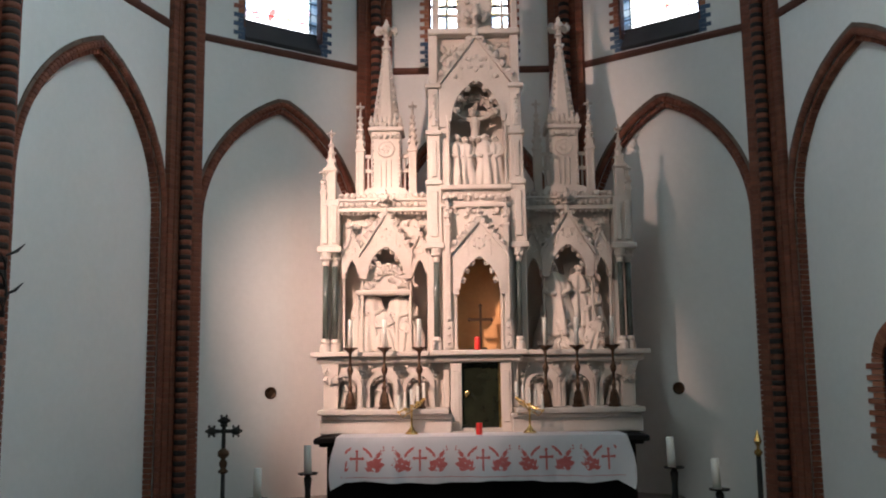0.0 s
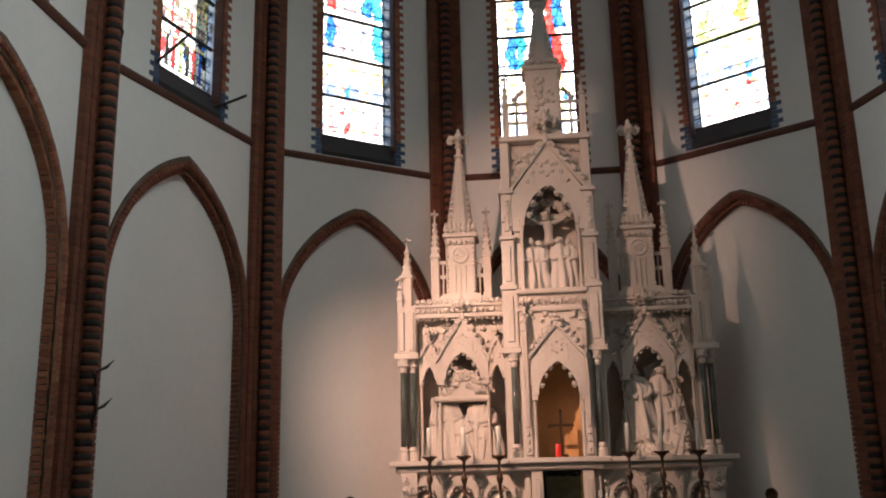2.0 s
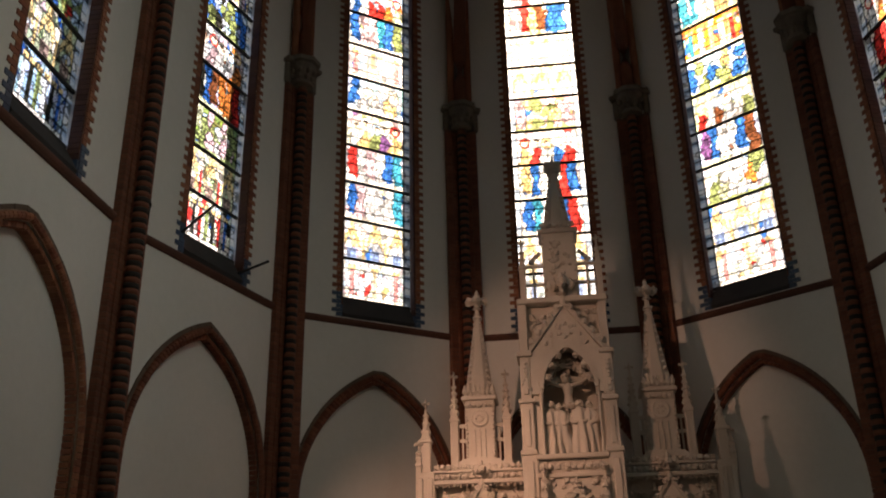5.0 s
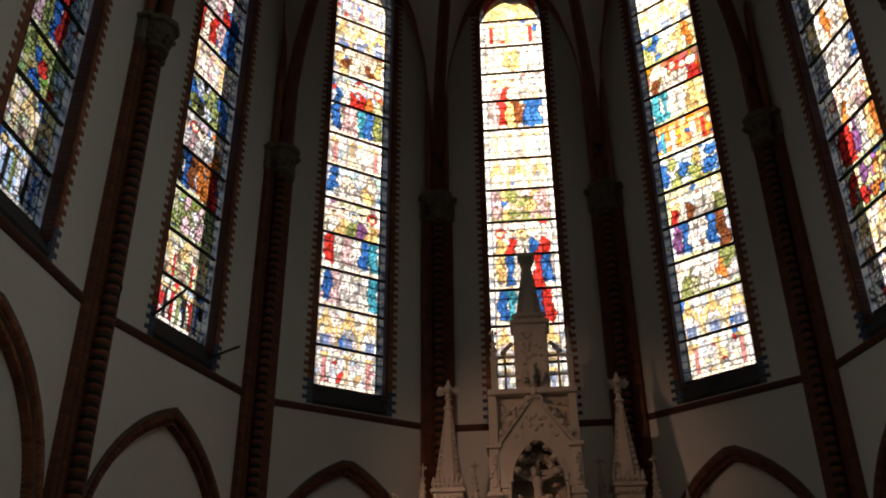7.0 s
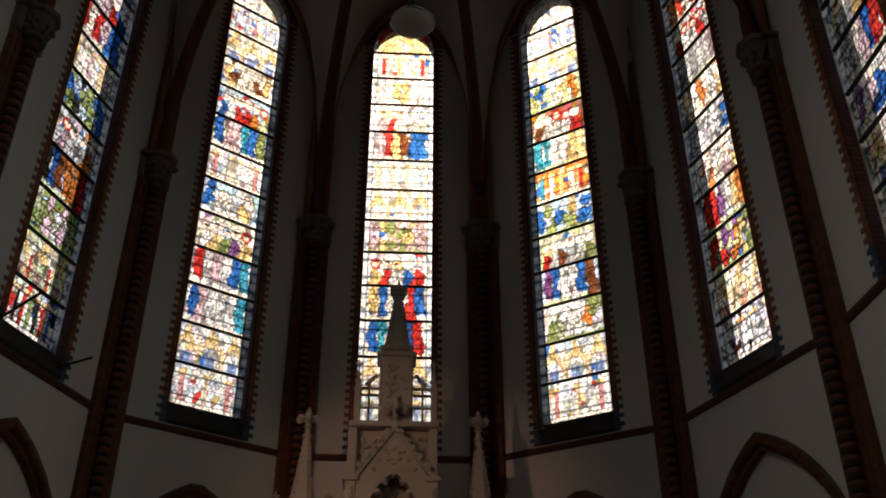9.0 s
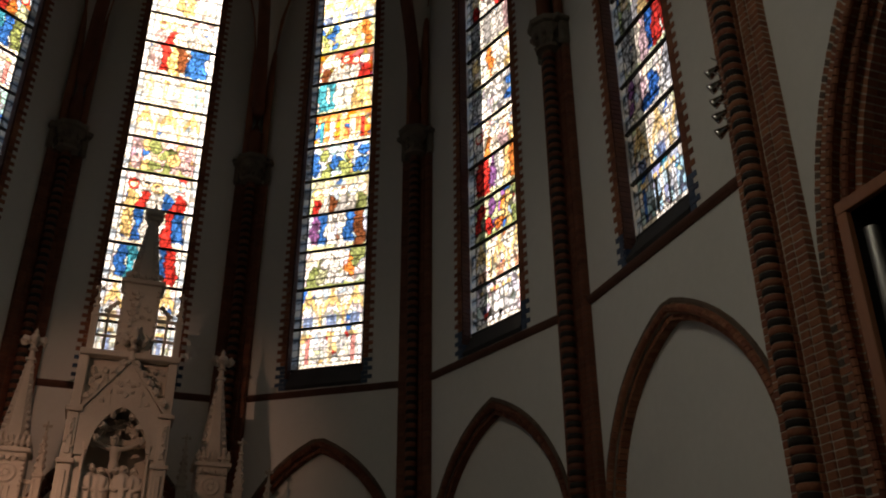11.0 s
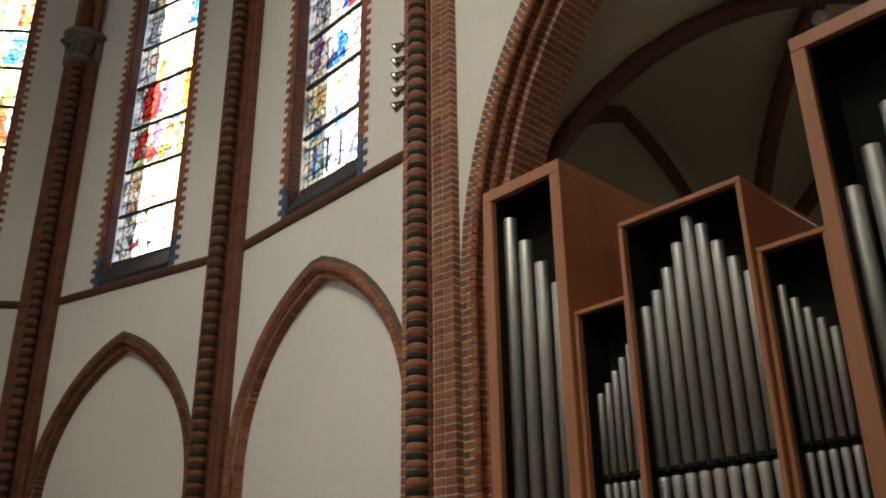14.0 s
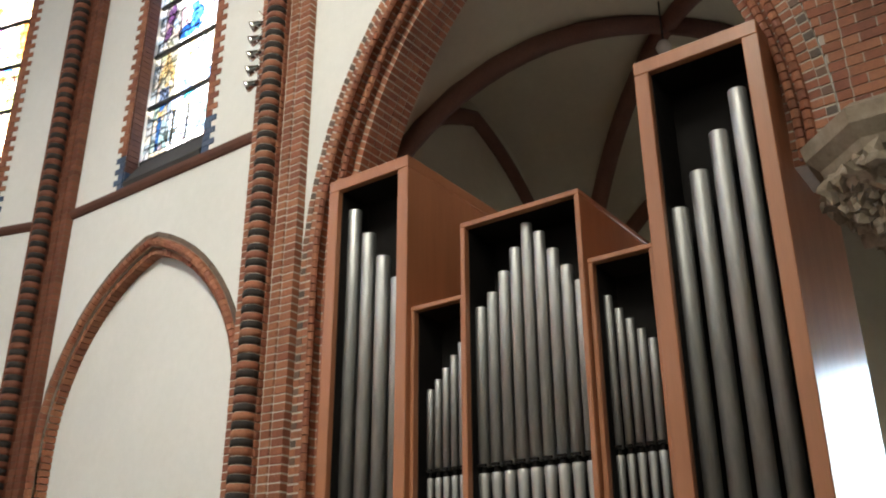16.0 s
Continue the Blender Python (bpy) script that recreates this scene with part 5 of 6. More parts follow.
    ring = [(0.105, -0.02), (0.13, -0.035), (0.155, -0.02), (0.155, 0.0)]
    lathe(bm, ring, 20, Matrix.Translation((xc, YS - 0.0, 5.93)) @ Matrix.Rotation(radians(90), 4, "X") @ Matrix.Scale(-1, 4, (0, 0, 1)))
    for k in range(6):
        crocket(bm, (xc + 0.055 * math.cos(k * math.pi / 3), YS - 0.012, 5.93 + 0.055 * math.sin(k * math.pi / 3)), 0.03)
    for d in (-0.085, 0.0, 0.085):
        lathe(bm, [(0.014, 5.28), (0.012, 5.7), (0.02, 5.73)], 6, Matrix.Translation((xc + d, YS - 0.015, 0)))
    for d in (-0.225, 0.225):
        for k in range(12):
            crocket(bm, (xc + d, YS - 0.015, 5.3 + k * 0.075), 0.026)
    for k in range(5):
        crocket(bm, (xc - 0.18 + 0.09 * k, YS - 0.02, 6.15), 0.04)
    rounded_box(bm, xc - 0.3, xc + 0.3, YS - 0.05, YS + 0.53, 6.24, 6.31, 0.015)
    for k in range(7):
        for yy in (YS - 0.02, YS + 0.5):
            crocket(bm, (xc - 0.24 + 0.08 * k, yy, 6.38), 0.045)
            lathe(bm, [(0.02, 6.31), (0.035, 6.42), (0.012, 6.5)], 6, Matrix.Translation((xc - 0.24 + 0.08 * k, yy, 0)))
    turret = part("turret", bm, STONE, ret)
    bm = bmesh.new()
    pyramid(bm, xc, YS + 0.24, 0.275, 6.31, 7.78, 0.05)
    for k in range(4):
        lathe(bm, [(0.02, 6.6 + k * 0.25), (0.012, 6.75 + k * 0.25)], 6, Matrix.Translation((xc, YS + 0.05 + 0.04 * k, 0)))
    part("spire", bm, STONE, turret)
    bm = bmesh.new()
    rounded_box(bm, xc - 0.08, xc + 0.08, YS + 0.16, YS + 0.32, 7.76, 7.8, 0.01)
    finial(bm, xc, YS + 0.24, 7.8, 0.52)
    part("finial", bm, STONE, turret)
    for d, yy in ((-0.44, 0.1), (0.45, 0.1)):
        pinnacle("pinnacle", xc + d, YS + yy, 0.07, 5.1, 5.95, 6.78)
        bm = bmesh.new()
        for z in (5.55, 5.8):
            box(bm, *sorted((xc + d * 0.5, xc + d * 0.86)), YS + 0.1, YS + 0.14, z, z + 0.06)
        lathe(bm, [(0.018, 5.2), (0.018, 5.85)], 6, Matrix.Translation((xc + d * 0.7, YS + 0.12, 0)))
        part("flying_strut", bm, STONE, ret)

# centre: lower niche with gable
bm = bmesh.new()
for s in (-1, 1):
    box(bm, *sorted((s * 0.36 + 0.02, s * 0.56)), YF - 0.2, 17.28, 2.515, 4.1)
    for z0, z1 in ((2.56, 3.1), (3.2, 3.6)):
        rounded_box(bm, *sorted((s * 0.41 + 0.01, s * 0.53)), YF - 0.24, YF - 0.19, z0, z1, 0.012)
    lathe(bm, [(0.035, 2.515), (0.02, 2.6), (0.02, 3.5), (0.035, 3.58)], 8, Matrix.Translation((s * 0.37 + 0.02, YF - 0.22, 0)))
box(bm, -0.56, 0.56, YF - 0.1, 17.28, 4.1, 5.2)
for k in range(34):
    crocket(bm, (random.uniform(-0.5, 0.5), YF - 0.11, random.uniform(4.4, 4.82)), random.uniform(0.025, 0.05))
rounded_box(bm, -0.58, 0.58, YF - 0.16, YF, 4.83, 4.9, 0.012)
rounded_box(bm, -0.58, 0.58, YF - 0.18, YF + 0.1, 5.12, 5.2, 0.015)
for k in range(9):
    crocket(bm, (-0.48 + 0.12 * k, YF - 0.11, 5.0), 0.05)
    rounded_box(bm, -0.545 + 0.12 * k, -0.53 + 0.12 * k, YF - 0.13, YF - 0.09, 4.9, 5.12, 0.005)
for s in (-1, 1):
    for k in range(8):
        crocket(bm, (s * 0.47, YF - 0.245, 2.64 + 0.12 * k), 0.03)
    prism(bm, [(s * 0.47 - 0.075, 3.62), (s * 0.47 + 0.075, 3.62), (s * 0.47, 3.86)], YF - 0.25, YF - 0.2)
part("centre_niche", bm, STONE, ret)
gable("gable", 0.03, YF - 0.3, 0.42, 4.06, 4.56, 0.2, 0.33, 3.5, 4.03)
bm = bmesh.new()
box(bm, -0.36, 0.4, 17.2, 17.26, 2.515, 4.09)
part("gilt_back", bm, GOLD, ret, "gilded back panel of the niche")

# centre: upper niche with the crucifixion
gable("gable", 0.03, YF - 0.06, 0.62, 6.86, 7.72, 0.34, 0.44, 6.3, 7.02, 0.06, knobs=0.06)
bm = bmesh.new()
for s in (-1, 1):
    box(bm, *sorted((0.03 + s * 0.46, 0.03 + s * 0.6)), YF - 0.02, 17.28, 5.2, 6.9)
    lathe(bm, [(0.04, 5.2), (0.022, 5.28), (0.022, 6.3), (0.045, 6.4)], 8, Matrix.Translation((0.03 + s * 0.47, YF - 0.05, 0)))
box(bm, -0.62, 0.66, YF + 0.1, 17.28, 7.04, 7.8)
for k in range(22):
    side = random.choice((-1, 1))
    crocket(bm, (0.03 + side * random.uniform(0.35, 0.6), YF + 0.09, random.uniform(7.3, 7.7)), random.uniform(0.03, 0.05))
rounded_box(bm, -0.76, 0.78, YF - 0.1, 17.3, 7.78, 7.88, 0.015)
part("upper_niche", bm, STONE, ret)
# crowning stage and spire
bm = bmesh.new()
rounded_box(bm, -0.27, 0.33, YF + 0.02, YF + 0.5, 7.88, 9.12, 0.012)
for d in (-0.2, 0.2):
    for k in range(13):
        crocket(bm, (0.03 + d * 1.35, YF + 0.02, 7.95 + k * 0.09), 0.03)
for k in range(26):
    crocket(bm, (0.03 + random.uniform(-0.18, 0.18), YF + 0.01, random.uniform(8.0, 8.95)), random.uniform(0.03, 0.055))
finial(bm, 0.03, YF - 0.08, 7.74, 0.6)
rounded_box(bm, -0.32, 0.38, YF - 0.03, YF + 0.55, 9.12, 9.2, 0.015)
for k in range(6):
    crocket(bm, (-0.22 + 0.1 * k, YF - 0.01, 9.26), 0.05)
crown = part("crown_turret", bm, STONE, ret)
bm = bmesh.new()
pyramid(bm, 0.03, YF + 0.26, 0.28, 9.2, 10.45, 0.075)
part("spire", bm, STONE, crown)
bm = bmesh.new()
rounded_box(bm, -0.09, 0.15, YF + 0.14, YF + 0.38, 10.42, 10.5, 0.02)
rounded_box(bm, -0.13, 0.19, YF + 0.1, YF + 0.42, 10.5, 10.62, 0.03)
lathe(bm, [(0.06, 10.62), (0.03, 10.68), (0.01, 10.8)], 8, Matrix.Translation((0.03, YF + 0.26, 0)))
part("finial", bm, STONE, crown)
for s in (-1, 1):
    pinnacle("pinnacle", 0.03 + s * 0.66, YF + 0.02, 0.055, 7.88, 8.5, 9.05)
    bm = bmesh.new()
    for z0, z1 in ((8.2, 8.24), (8.55, 8.6)):
        box(bm, *sorted((0.03 + s * 0.3, 0.03 + s * 0.62)), YF + 0.2, YF + 0.24, z0, z1)
    lathe(bm, [(0.025, 7.88), (0.02, 8.6), (0.03, 8.66)], 6, Matrix.Translation((0.03 + s * 0.47, YF + 0.22, 0)))
    for k in range(4):
        crocket(bm, (0.03 + s * (0.36 + 0.05 * k), YF + 0.22, 8.66 + 0.05 * (3 - k)), 0.04)
    part("tracery_screen", bm, STONE, ret)


# ---- stone figures: plain robed shapes ----
def figure(x, y, z, h, lean=0.0, turn=0.0, wide=1.0):
    bm = bmesh.new()
    t = Matrix.Rotation(radians(turn), 4, "Z") @ Matrix.Rotation(radians(lean), 4, "Y")
    prof = [(0.19, 0.0), (0.2, 0.05), (0.185, 0.25), (0.165, 0.42), (0.155, 0.55), (0.155, 0.66), (0.155, 0.75), (0.12, 0.82), (0.055, 0.85), (0.045, 0.87)]
    n, rings = 40, []
    for r, q in prof:
        ring = []
        for k in range(n):
            a = 2 * math.pi * k / n
            f = 1 + (0.20 * math.sin(a * 6 + q * 2.5 + x * 7) + 0.13 * math.sin(a * 10 + x * 3 + q * 1.5)) * (1.1 - q) * 1.2
            ring.append(bm.verts.new(t @ Vector((r * h * f * wide * math.cos(a), r * h * f * 0.8 * math.sin(a), q * h))))
        rings.append(ring)
    for p, q in zip(rings, rings[1:]):
        for k in range(n):
            bm.faces.new((p[k], p[(k + 1) % n], q[(k + 1) % n], q[k]))
    bm.faces.new(rings[0][::-1]), bm.faces.new(rings[-1])
    lathe(bm, [(0.02 * h, 0.855 * h), (0.055 * h, 0.88 * h), (0.066 * h, 0.93 * h), (0.05 * h, 0.98 * h), (0.01 * h, 1.0 * h)], 10, t)
    for s in (-1, 1):
        tube(bm, [t @ Vector((s * 0.12 * h * wide, 0, 0.76 * h)), t @ Vector((s * 0.155 * h * wide, -0.06 * h, 0.6 * h)), t @ Vector((s * 0.04 * h, -0.13 * h, 0.56 * h))], [0.045 * h, 0.05 * h, 0.035 * h], 7)
    for k in range(9):
        crocket(bm, t @ Vector((0.062 * h * math.cos(k * 0.7), 0.062 * h * math.sin(k * 0.7), (0.9 + 0.02 * (k % 3)) * h)), 0.024 * h)
    for v in bm.verts:
        p = v.co * (7.0 / h)
        v.co += Vector((noise.noise(p + Vector((x * 9, 0, 0))), noise.noise(p + Vector((0, x * 9, 5))), 0.4 * noise.noise(p + Vector((5, 0, x * 9))))) * 0.035 * h
    ob = part("statue", bm, STONE, None, "carved stone figure in a robe standing in the altarpiece", True)
    ob.location = (x, y, z)
    return tagged(ob, "", "statue", "altarpiece figures")


def bier(name, x, y, z, w, d, h, label):
    bm = bmesh.new()
    rounded_box(bm, x - w, x + w, y - d, y + d, z, z + h, 0.03)
    rounded_box(bm, x - w * 1.05, x + w * 1.05, y - d * 1.05, y + d, z - 0.04, z, 0.015)
    return tagged(part(name, bm, STONE, None, label), "", "carving")


# left group under a small roof
for x, z, h, lean, turn in ((-1.93, 2.515, 1.0, 3, 20), (-1.72, 2.515, 1.12, -2, 0), (-1.3, 2.515, 1.08, 3, -15), (-1.06, 2.515, 0.98, -4, -25)):
    figure(x, YS + 0.2, z, h, lean, turn)
for x, h, lean in ((-1.55, 0.7, 10), (-1.4, 0.78, -12), (-1.22, 0.6, 8)):
    figure(x, YS + 0.08, 2.515, h, lean, 0, 1.15)
bm = bmesh.new()
prism(bm, [(-1.92, 3.52), (-1.1, 3.52), (-1.12, 3.66), (-1.25, 3.92), (-1.45, 4.0), (-1.68, 3.9), (-1.88, 3.66)], YS + 0.02, 17.6)
rounded_box(bm, -1.98, -1.05, YS - 0.03, 17.6, 3.46, 3.54, 0.02)
for d in (-1.95, -1.08):
    lathe(bm, [(0.03, 2.515), (0.022, 3.46)], 8, Matrix.Translation((d, YS + 0.05, 0)))
for k in range(34):
    a = random.uniform(0.1, math.pi - 0.1)
    rad = random.uniform(0.45, 1.0)
    crocket(bm, (-1.5 + 0.36 * rad * math.cos(a), YS + 0.01, 3.6 + 0.36 * rad * math.sin(a)), random.uniform(0.035, 0.075))
tagged(part("stable_roof", bm, STONE, None, "carved stone shelter roof above the figures"), "", "carving")
# right group
figure(1.42, YS + 0.12, 2.75, 1.22, -6, 8)
for x, z, h, lean, turn in ((1.16, 2.515, 0.95, 8, 20), (1.85, 2.515, 1.2, -5, -20), (2.02, 2.7, 0.95, -8, -20), (1.66, 2.9, 1.05, 5, 0)):
    figure(x, YS + 0.22, z, h, lean, turn)
for x, h, lean in ((1.2, 0.55, 25), (1.62, 0.7, -28), (1.85, 0.6, 20)):
    figure(x, YS + 0.04, 2.515, h, lean, 0, 1.2)
bm = bmesh.new()
prism(bm, [(1.0, 2.515), (2.1, 2.515), (2.0, 2.66), (1.75, 2.7), (1.6, 2.82), (1.3, 2.76), (1.1, 2.64)], YS + 0.0, 17.6)
prism(bm, [(1.5, 3.2), (2.1, 3.2), (2.05, 3.75), (1.85, 3.85), (1.7, 4.02), (1.5, 3.95)], YS + 0.28, 17.6)
for k in range(18):
    crocket(bm, (random.uniform(1.0, 2.1), YS - 0.0, 2.55 + random.uniform(0, 0.15)), random.uniform(0.04, 0.08))
for k in range(9):
    a = radians(18 + 18 * k)
    prism(bm, [(1.52 + 0.1 * math.cos(a), 3.5 + 0.1 * math.sin(a)), (1.52 + 0.42 * math.cos(a + 0.07), 3.5 + 0.42 * math.sin(a + 0.07)), (1.52 + 0.42 * math.cos(a - 0.07), 3.5 + 0.42 * math.sin(a - 0.07))], YS + 0.24, YS + 0.34)
tagged(part("carved_rock", bm, STONE, None, "carved stone ground below the figures"), "", "carving")
# crucifixion
for x, h, turn in ((-0.27, 0.92, 15), (-0.12, 0.88, 0), (0.2, 0.92, -10), (0.36, 0.9, -20)):
    figure(x, YF + 0.14, 5.2, h, 0, turn)
bm = bmesh.new()
box(bm, 0.0, 0.08, YF + 0.26, YF + 0.32, 5.2, 6.76)
box(bm, -0.38, 0.46, YF + 0.255, YF + 0.315, 6.46, 6.55)
fig = YF + 0.2
lathe(bm, [(0.05, 6.04), (0.075, 6.1), (0.062, 6.2), (0.085, 6.34), (0.075, 6.4), (0.03, 6.43)], 12, Matrix.Translation((0.04, fig, 0)))
lathe(bm, [(0.02, 6.42), (0.05, 6.47), (0.056, 6.52), (0.03, 6.58), (0.006, 6.6)], 10, Matrix.Translation((0.0, fig - 0.03, 0)))
for k in range(10):
    crocket(bm, (0.0 + 0.05 * math.cos(k * 0.63), fig - 0.03 + 0.05 * math.sin(k * 0.63), 6.54), 0.025)
for k in range(8):
    crocket(bm, (0.04 + 0.065 * math.cos(k * 0.785), fig + 0.06 * math.sin(k * 0.785), 6.04), 0.05)
for s in (-1, 1):
    tube(bm, [(0.04 + s * 0.035, fig, 6.04), (0.04 + s * 0.04, fig - 0.05, 5.86), (0.04 + s * 0.015, fig + 0.0, 5.6)], [0.05, 0.042, 0.025], 8)
    tube(bm, [(0.04 + s * 0.06, fig, 6.38), (0.04 + s * 0.2, fig + 0.01, 6.42), (0.04 + s * 0.36, fig + 0.02, 6.52)], [0.042, 0.034, 0.024], 8)
    lump(bm, (0.04 + s * 0.37, fig + 0.02, 6.53), 0.035)
rounded_box(bm, -0.06, 0.14, YF + 0.24, YF + 0.3, 6.7, 6.8, 0.01)
for k in range(14):
    a = k / 13 * math.pi
    crocket(bm, (0.03 + 0.3 * math.cos(a), YF + 0.3, 6.48 + 0.32 * math.sin(a)), 0.07)
tagged(part("crucifix", bm, STONE, None, "carved stone crucifix in the upper niche"), "", "statue")
# small relief figures below the shelf
for s in (-1, 1):
    for k in range(3):
        f = figure(s * (0.95 + 0.57 * k) + 0.03, 16.58, 1.64, 0.46, 8 * (k - 1), 0, 1.3)


# ---- altar table and cloth ----
tbl = thing("altar_table", None, "black altar table with a projecting top slab", "table")
bm = bmesh.new()
rounded_box(bm, -2.2, 2.22, 15.42, 17.2, 0.053, 1.14, 0.015)
part("body", bm, BLACKNESS, tbl)
bm = bmesh.new()
rounded_box(bm, -2.38, 2.4, 15.3, 17.3, 1.18, 1.265, 0.02)
rounded_box(bm, -2.31, 2.33, 15.36, 17.25, 1.14, 1.181, 0.015)
part("tabletop", bm, BLACKNESS, tbl)


def cloth_y(x, z):
    """Front of the hanging cloth, with shallow folds that open towards the hem."""
    f = max(0.0, 1.27 - z) / 0.6
    return 15.262 - f * (0.06 + 0.042 * math.sin(x * 4.3 + 1) + 0.030 * math.sin(x * 9.0 + 0.7) + 0.020 * math.sin(x * 21.0 + 2)) - f * 0.02


cloth = thing("altar_cloth", None, "white linen altar cloth with red embroidered crosses and leaves", "cloth")
bm = bmesh.new()
nx = 150
lines = []
for i in range(nx + 1):
    x = -2.05 + 4.12 * i / nx
    hem = 0.655 + 0.016 * math.sin(x * 3.1 + 0.6) + 0.006 * math.sin(x * 11) - 0.12 * max(0.0, abs(x) - 1.9) / 0.16
    col = [(x, 15.985, 1.281), (x, 15.7, 1.281), (x, 15.29, 1.281), (x, 15.27, 1.274)]
    for k in range(1, 13):
        z = 1.262 + (hem - 1.262) * k / 12
        col.append((x + (1 if x > 0 else -1) * 0.10 * max(0.0, abs(x) - 1.88) / 0.18 * math.sin(k / 12 * 2.4), cloth_y(x, z), z))
    lines.append([bm.verts.new(p) for p in col])
for a, b in zip(lines, lines[1:]):
    for k in range(len(a) - 1):
        bm.faces.new((a[k], b[k], b[k + 1], a[k + 1]))
bm.normal_update()
bmesh.ops.solidify(bm, geom=bm.faces[:], thickness=0.004)
part("linen", bm, LINEN, cloth)


def stitched(bm, outline):
    """A flat patch of embroidery that lies on the cloth."""
    f = [bm.verts.new((x, cloth_y(x, z) - 0.0065, z)) for x, z in outline]
    b = [bm.verts.new((x, cloth_y(x, z) - 0.001, z)) for x, z in outline]
    bm.faces.new(f), bm.faces.new(b[::-1])
    n = len(f)
    for i in range(n):
        bm.faces.new((f[i], b[i], b[(i + 1) % n], f[(i + 1) % n]))


def leaf_patch(bm, x, z, length, width, angle):
    a = radians(angle)
    pts = [(0, 0), (0.3, 0.5), (0.65, 0.4), (1, 0), (0.65, -0.4), (0.3, -0.5)]
    stitched(bm, [(x + length * u * math.cos(a) - width * v * math.sin(a), z + length * u * math.sin(a) + width * v * math.cos(a)) for u, v in pts])


for cx in (-1.75, -0.86, 0.03, 0.92, 1.79):
    bm = bmesh.new()
    z0 = 0.95
    stitched(bm, [(cx - 0.014, z0 - 0.14), (cx + 0.014, z0 - 0.14), (cx + 0.014, z0 + 0.13), (cx - 0.014, z0 + 0.13)])
    for s in (-1, 1):
        stitched(bm, [(cx + s * 0.014, z0 + 0.02), (cx + s * 0.08, z0 + 0.02), (cx + s * 0.08, z0 + 0.05), (cx + s * 0.014, z0 + 0.05)])
        leaf_patch(bm, cx + s * 0.065, z0 + 0.035, 0.04, 0.05, 0 if s > 0 else 180)
    leaf_patch(bm, cx, z0 + 0.12, 0.04, 0.05, 90)
    part("embroidered_cross", bm, THREAD, cloth, "red embroidered cross")
    for s in (-1, 1):
        bm = bmesh.new()
        for dx, dz, ln, w, ang in ((0.17, -0.1, 0.12, 0.035, 105), (0.2, -0.12, 0.16, 0.04, 75), (0.24, -0.1, 0.15, 0.05, 45), (0.26, -0.02, 0.12, 0.05, 30),
                                   (0.3, -0.06, 0.1, 0.07, 10), (0.28, 0.04, 0.11, 0.06, 60), (0.22, 0.04, 0.12, 0.04, 120), (0.17, 0.1, 0.1, 0.04, 125), (0.16, -0.14, 0.08, 0.02, 130),
                                   (0.26, -0.14, 0.09, 0.045, 20), (0.12, 0.14, 0.07, 0.03, 125)):
            if abs(cx + s * dx) < 1.95:
                leaf_patch(bm, cx + s * dx, z0 + dz, ln, w, ang if s > 0 else 180 - ang)
        for dx, dz, rad in ((0.20, -0.03, 0.042), (0.27, 0.0, 0.045), (0.24, -0.09, 0.05), (0.31, -0.07, 0.04), (0.17, -0.11, 0.036)):
            if abs(cx + s * dx) < 1.93:
                stitched(bm, [(cx + s * dx + rad * (1.0 + 0.22 * math.cos(3.5 * a)) * math.cos(a * 0.628), z0 + dz + rad * (1.0 + 0.22 * math.cos(3.5 * a)) * math.sin(a * 0.628)) for a in range(10)])
        for k in range(7):
            if abs(cx + s * 0.4) < 1.95:
                leaf_patch(bm, cx + s * (0.26 + 0.02 * k), z0 + 0.02 + 0.024 * k, 0.045, 0.018, (20 if k % 2 else 95) if s > 0 else (160 if k % 2 else 85))
        if bm.verts:
            part("embroidered_leaves", bm, THREAD, cloth, "red embroidered leaf spray")
        else:
            bm.free()
bm = bmesh.new()
for k in range(80):
    x = -1.98 + k * 0.05
    stitched(bm, [(x, 0.725), (x + 0.046, 0.725), (x + 0.046, 0.733), (x, 0.733)])
part("hem_stitching", bm, THREAD, cloth, "thin red hem line")


# ---- candlesticks and small things on the altar ----
def candlestick(m):
    c = thing("candlestick", m, "dark bronze altar candlestick with a tall white candle", "candlestick", "altar candlesticks")
    bm = bmesh.new()
    lathe(bm, [(0.09, 0.0), (0.095, 0.03), (0.075, 0.05), (0.08, 0.1), (0.055, 0.22), (0.03, 0.26), (0.03, 0.3)], 6)
    part("foot", bm, BRONZE, c)
    bm = bmesh.new()
    lathe(bm, [(0.03, 0.3), (0.045, 0.33), (0.025, 0.36), (0.022, 0.5), (0.045, 0.56), (0.05, 0.6), (0.03, 0.64), (0.02, 0.68), (0.02, 0.82), (0.035, 0.85)], 12)
    part("stem", bm, BRONZE, c, "", True)
    bm = bmesh.new()
    lathe(bm, [(0.03, 0.85), (0.09, 0.9), (0.1, 0.915), (0.095, 0.92), (0.03, 0.9)], 16)
    for k in range(10):
        crocket(bm, (0.095 * math.cos(k * 0.628), 0.095 * math.sin(k * 0.628), 0.915), 0.018)
    part("drip_pan", bm, BRONZE, c)
    bm = bmesh.new()
    lathe(bm, [(0.034, 0.9), (0.034, 1.34), (0.03, 1.352), (0.008, 1.345)], 14)
    cd = part("candle", bm, WAX, c, "white candle", True)
    bm = bmesh.new()
    lathe(bm, [(0.004, 1.345), (0.003, 1.37)], 6)
    part("wick", bm, IRON, cd)
    return c


one = None
for x in (-1.94, -1.42, -0.89, 1.02, 1.5, 2.04):
    m = Matrix.Translation((x, 16.03, 1.64))
    if one is None:
        one = candlestick(m)
    else:
        copy_thing(one, m)


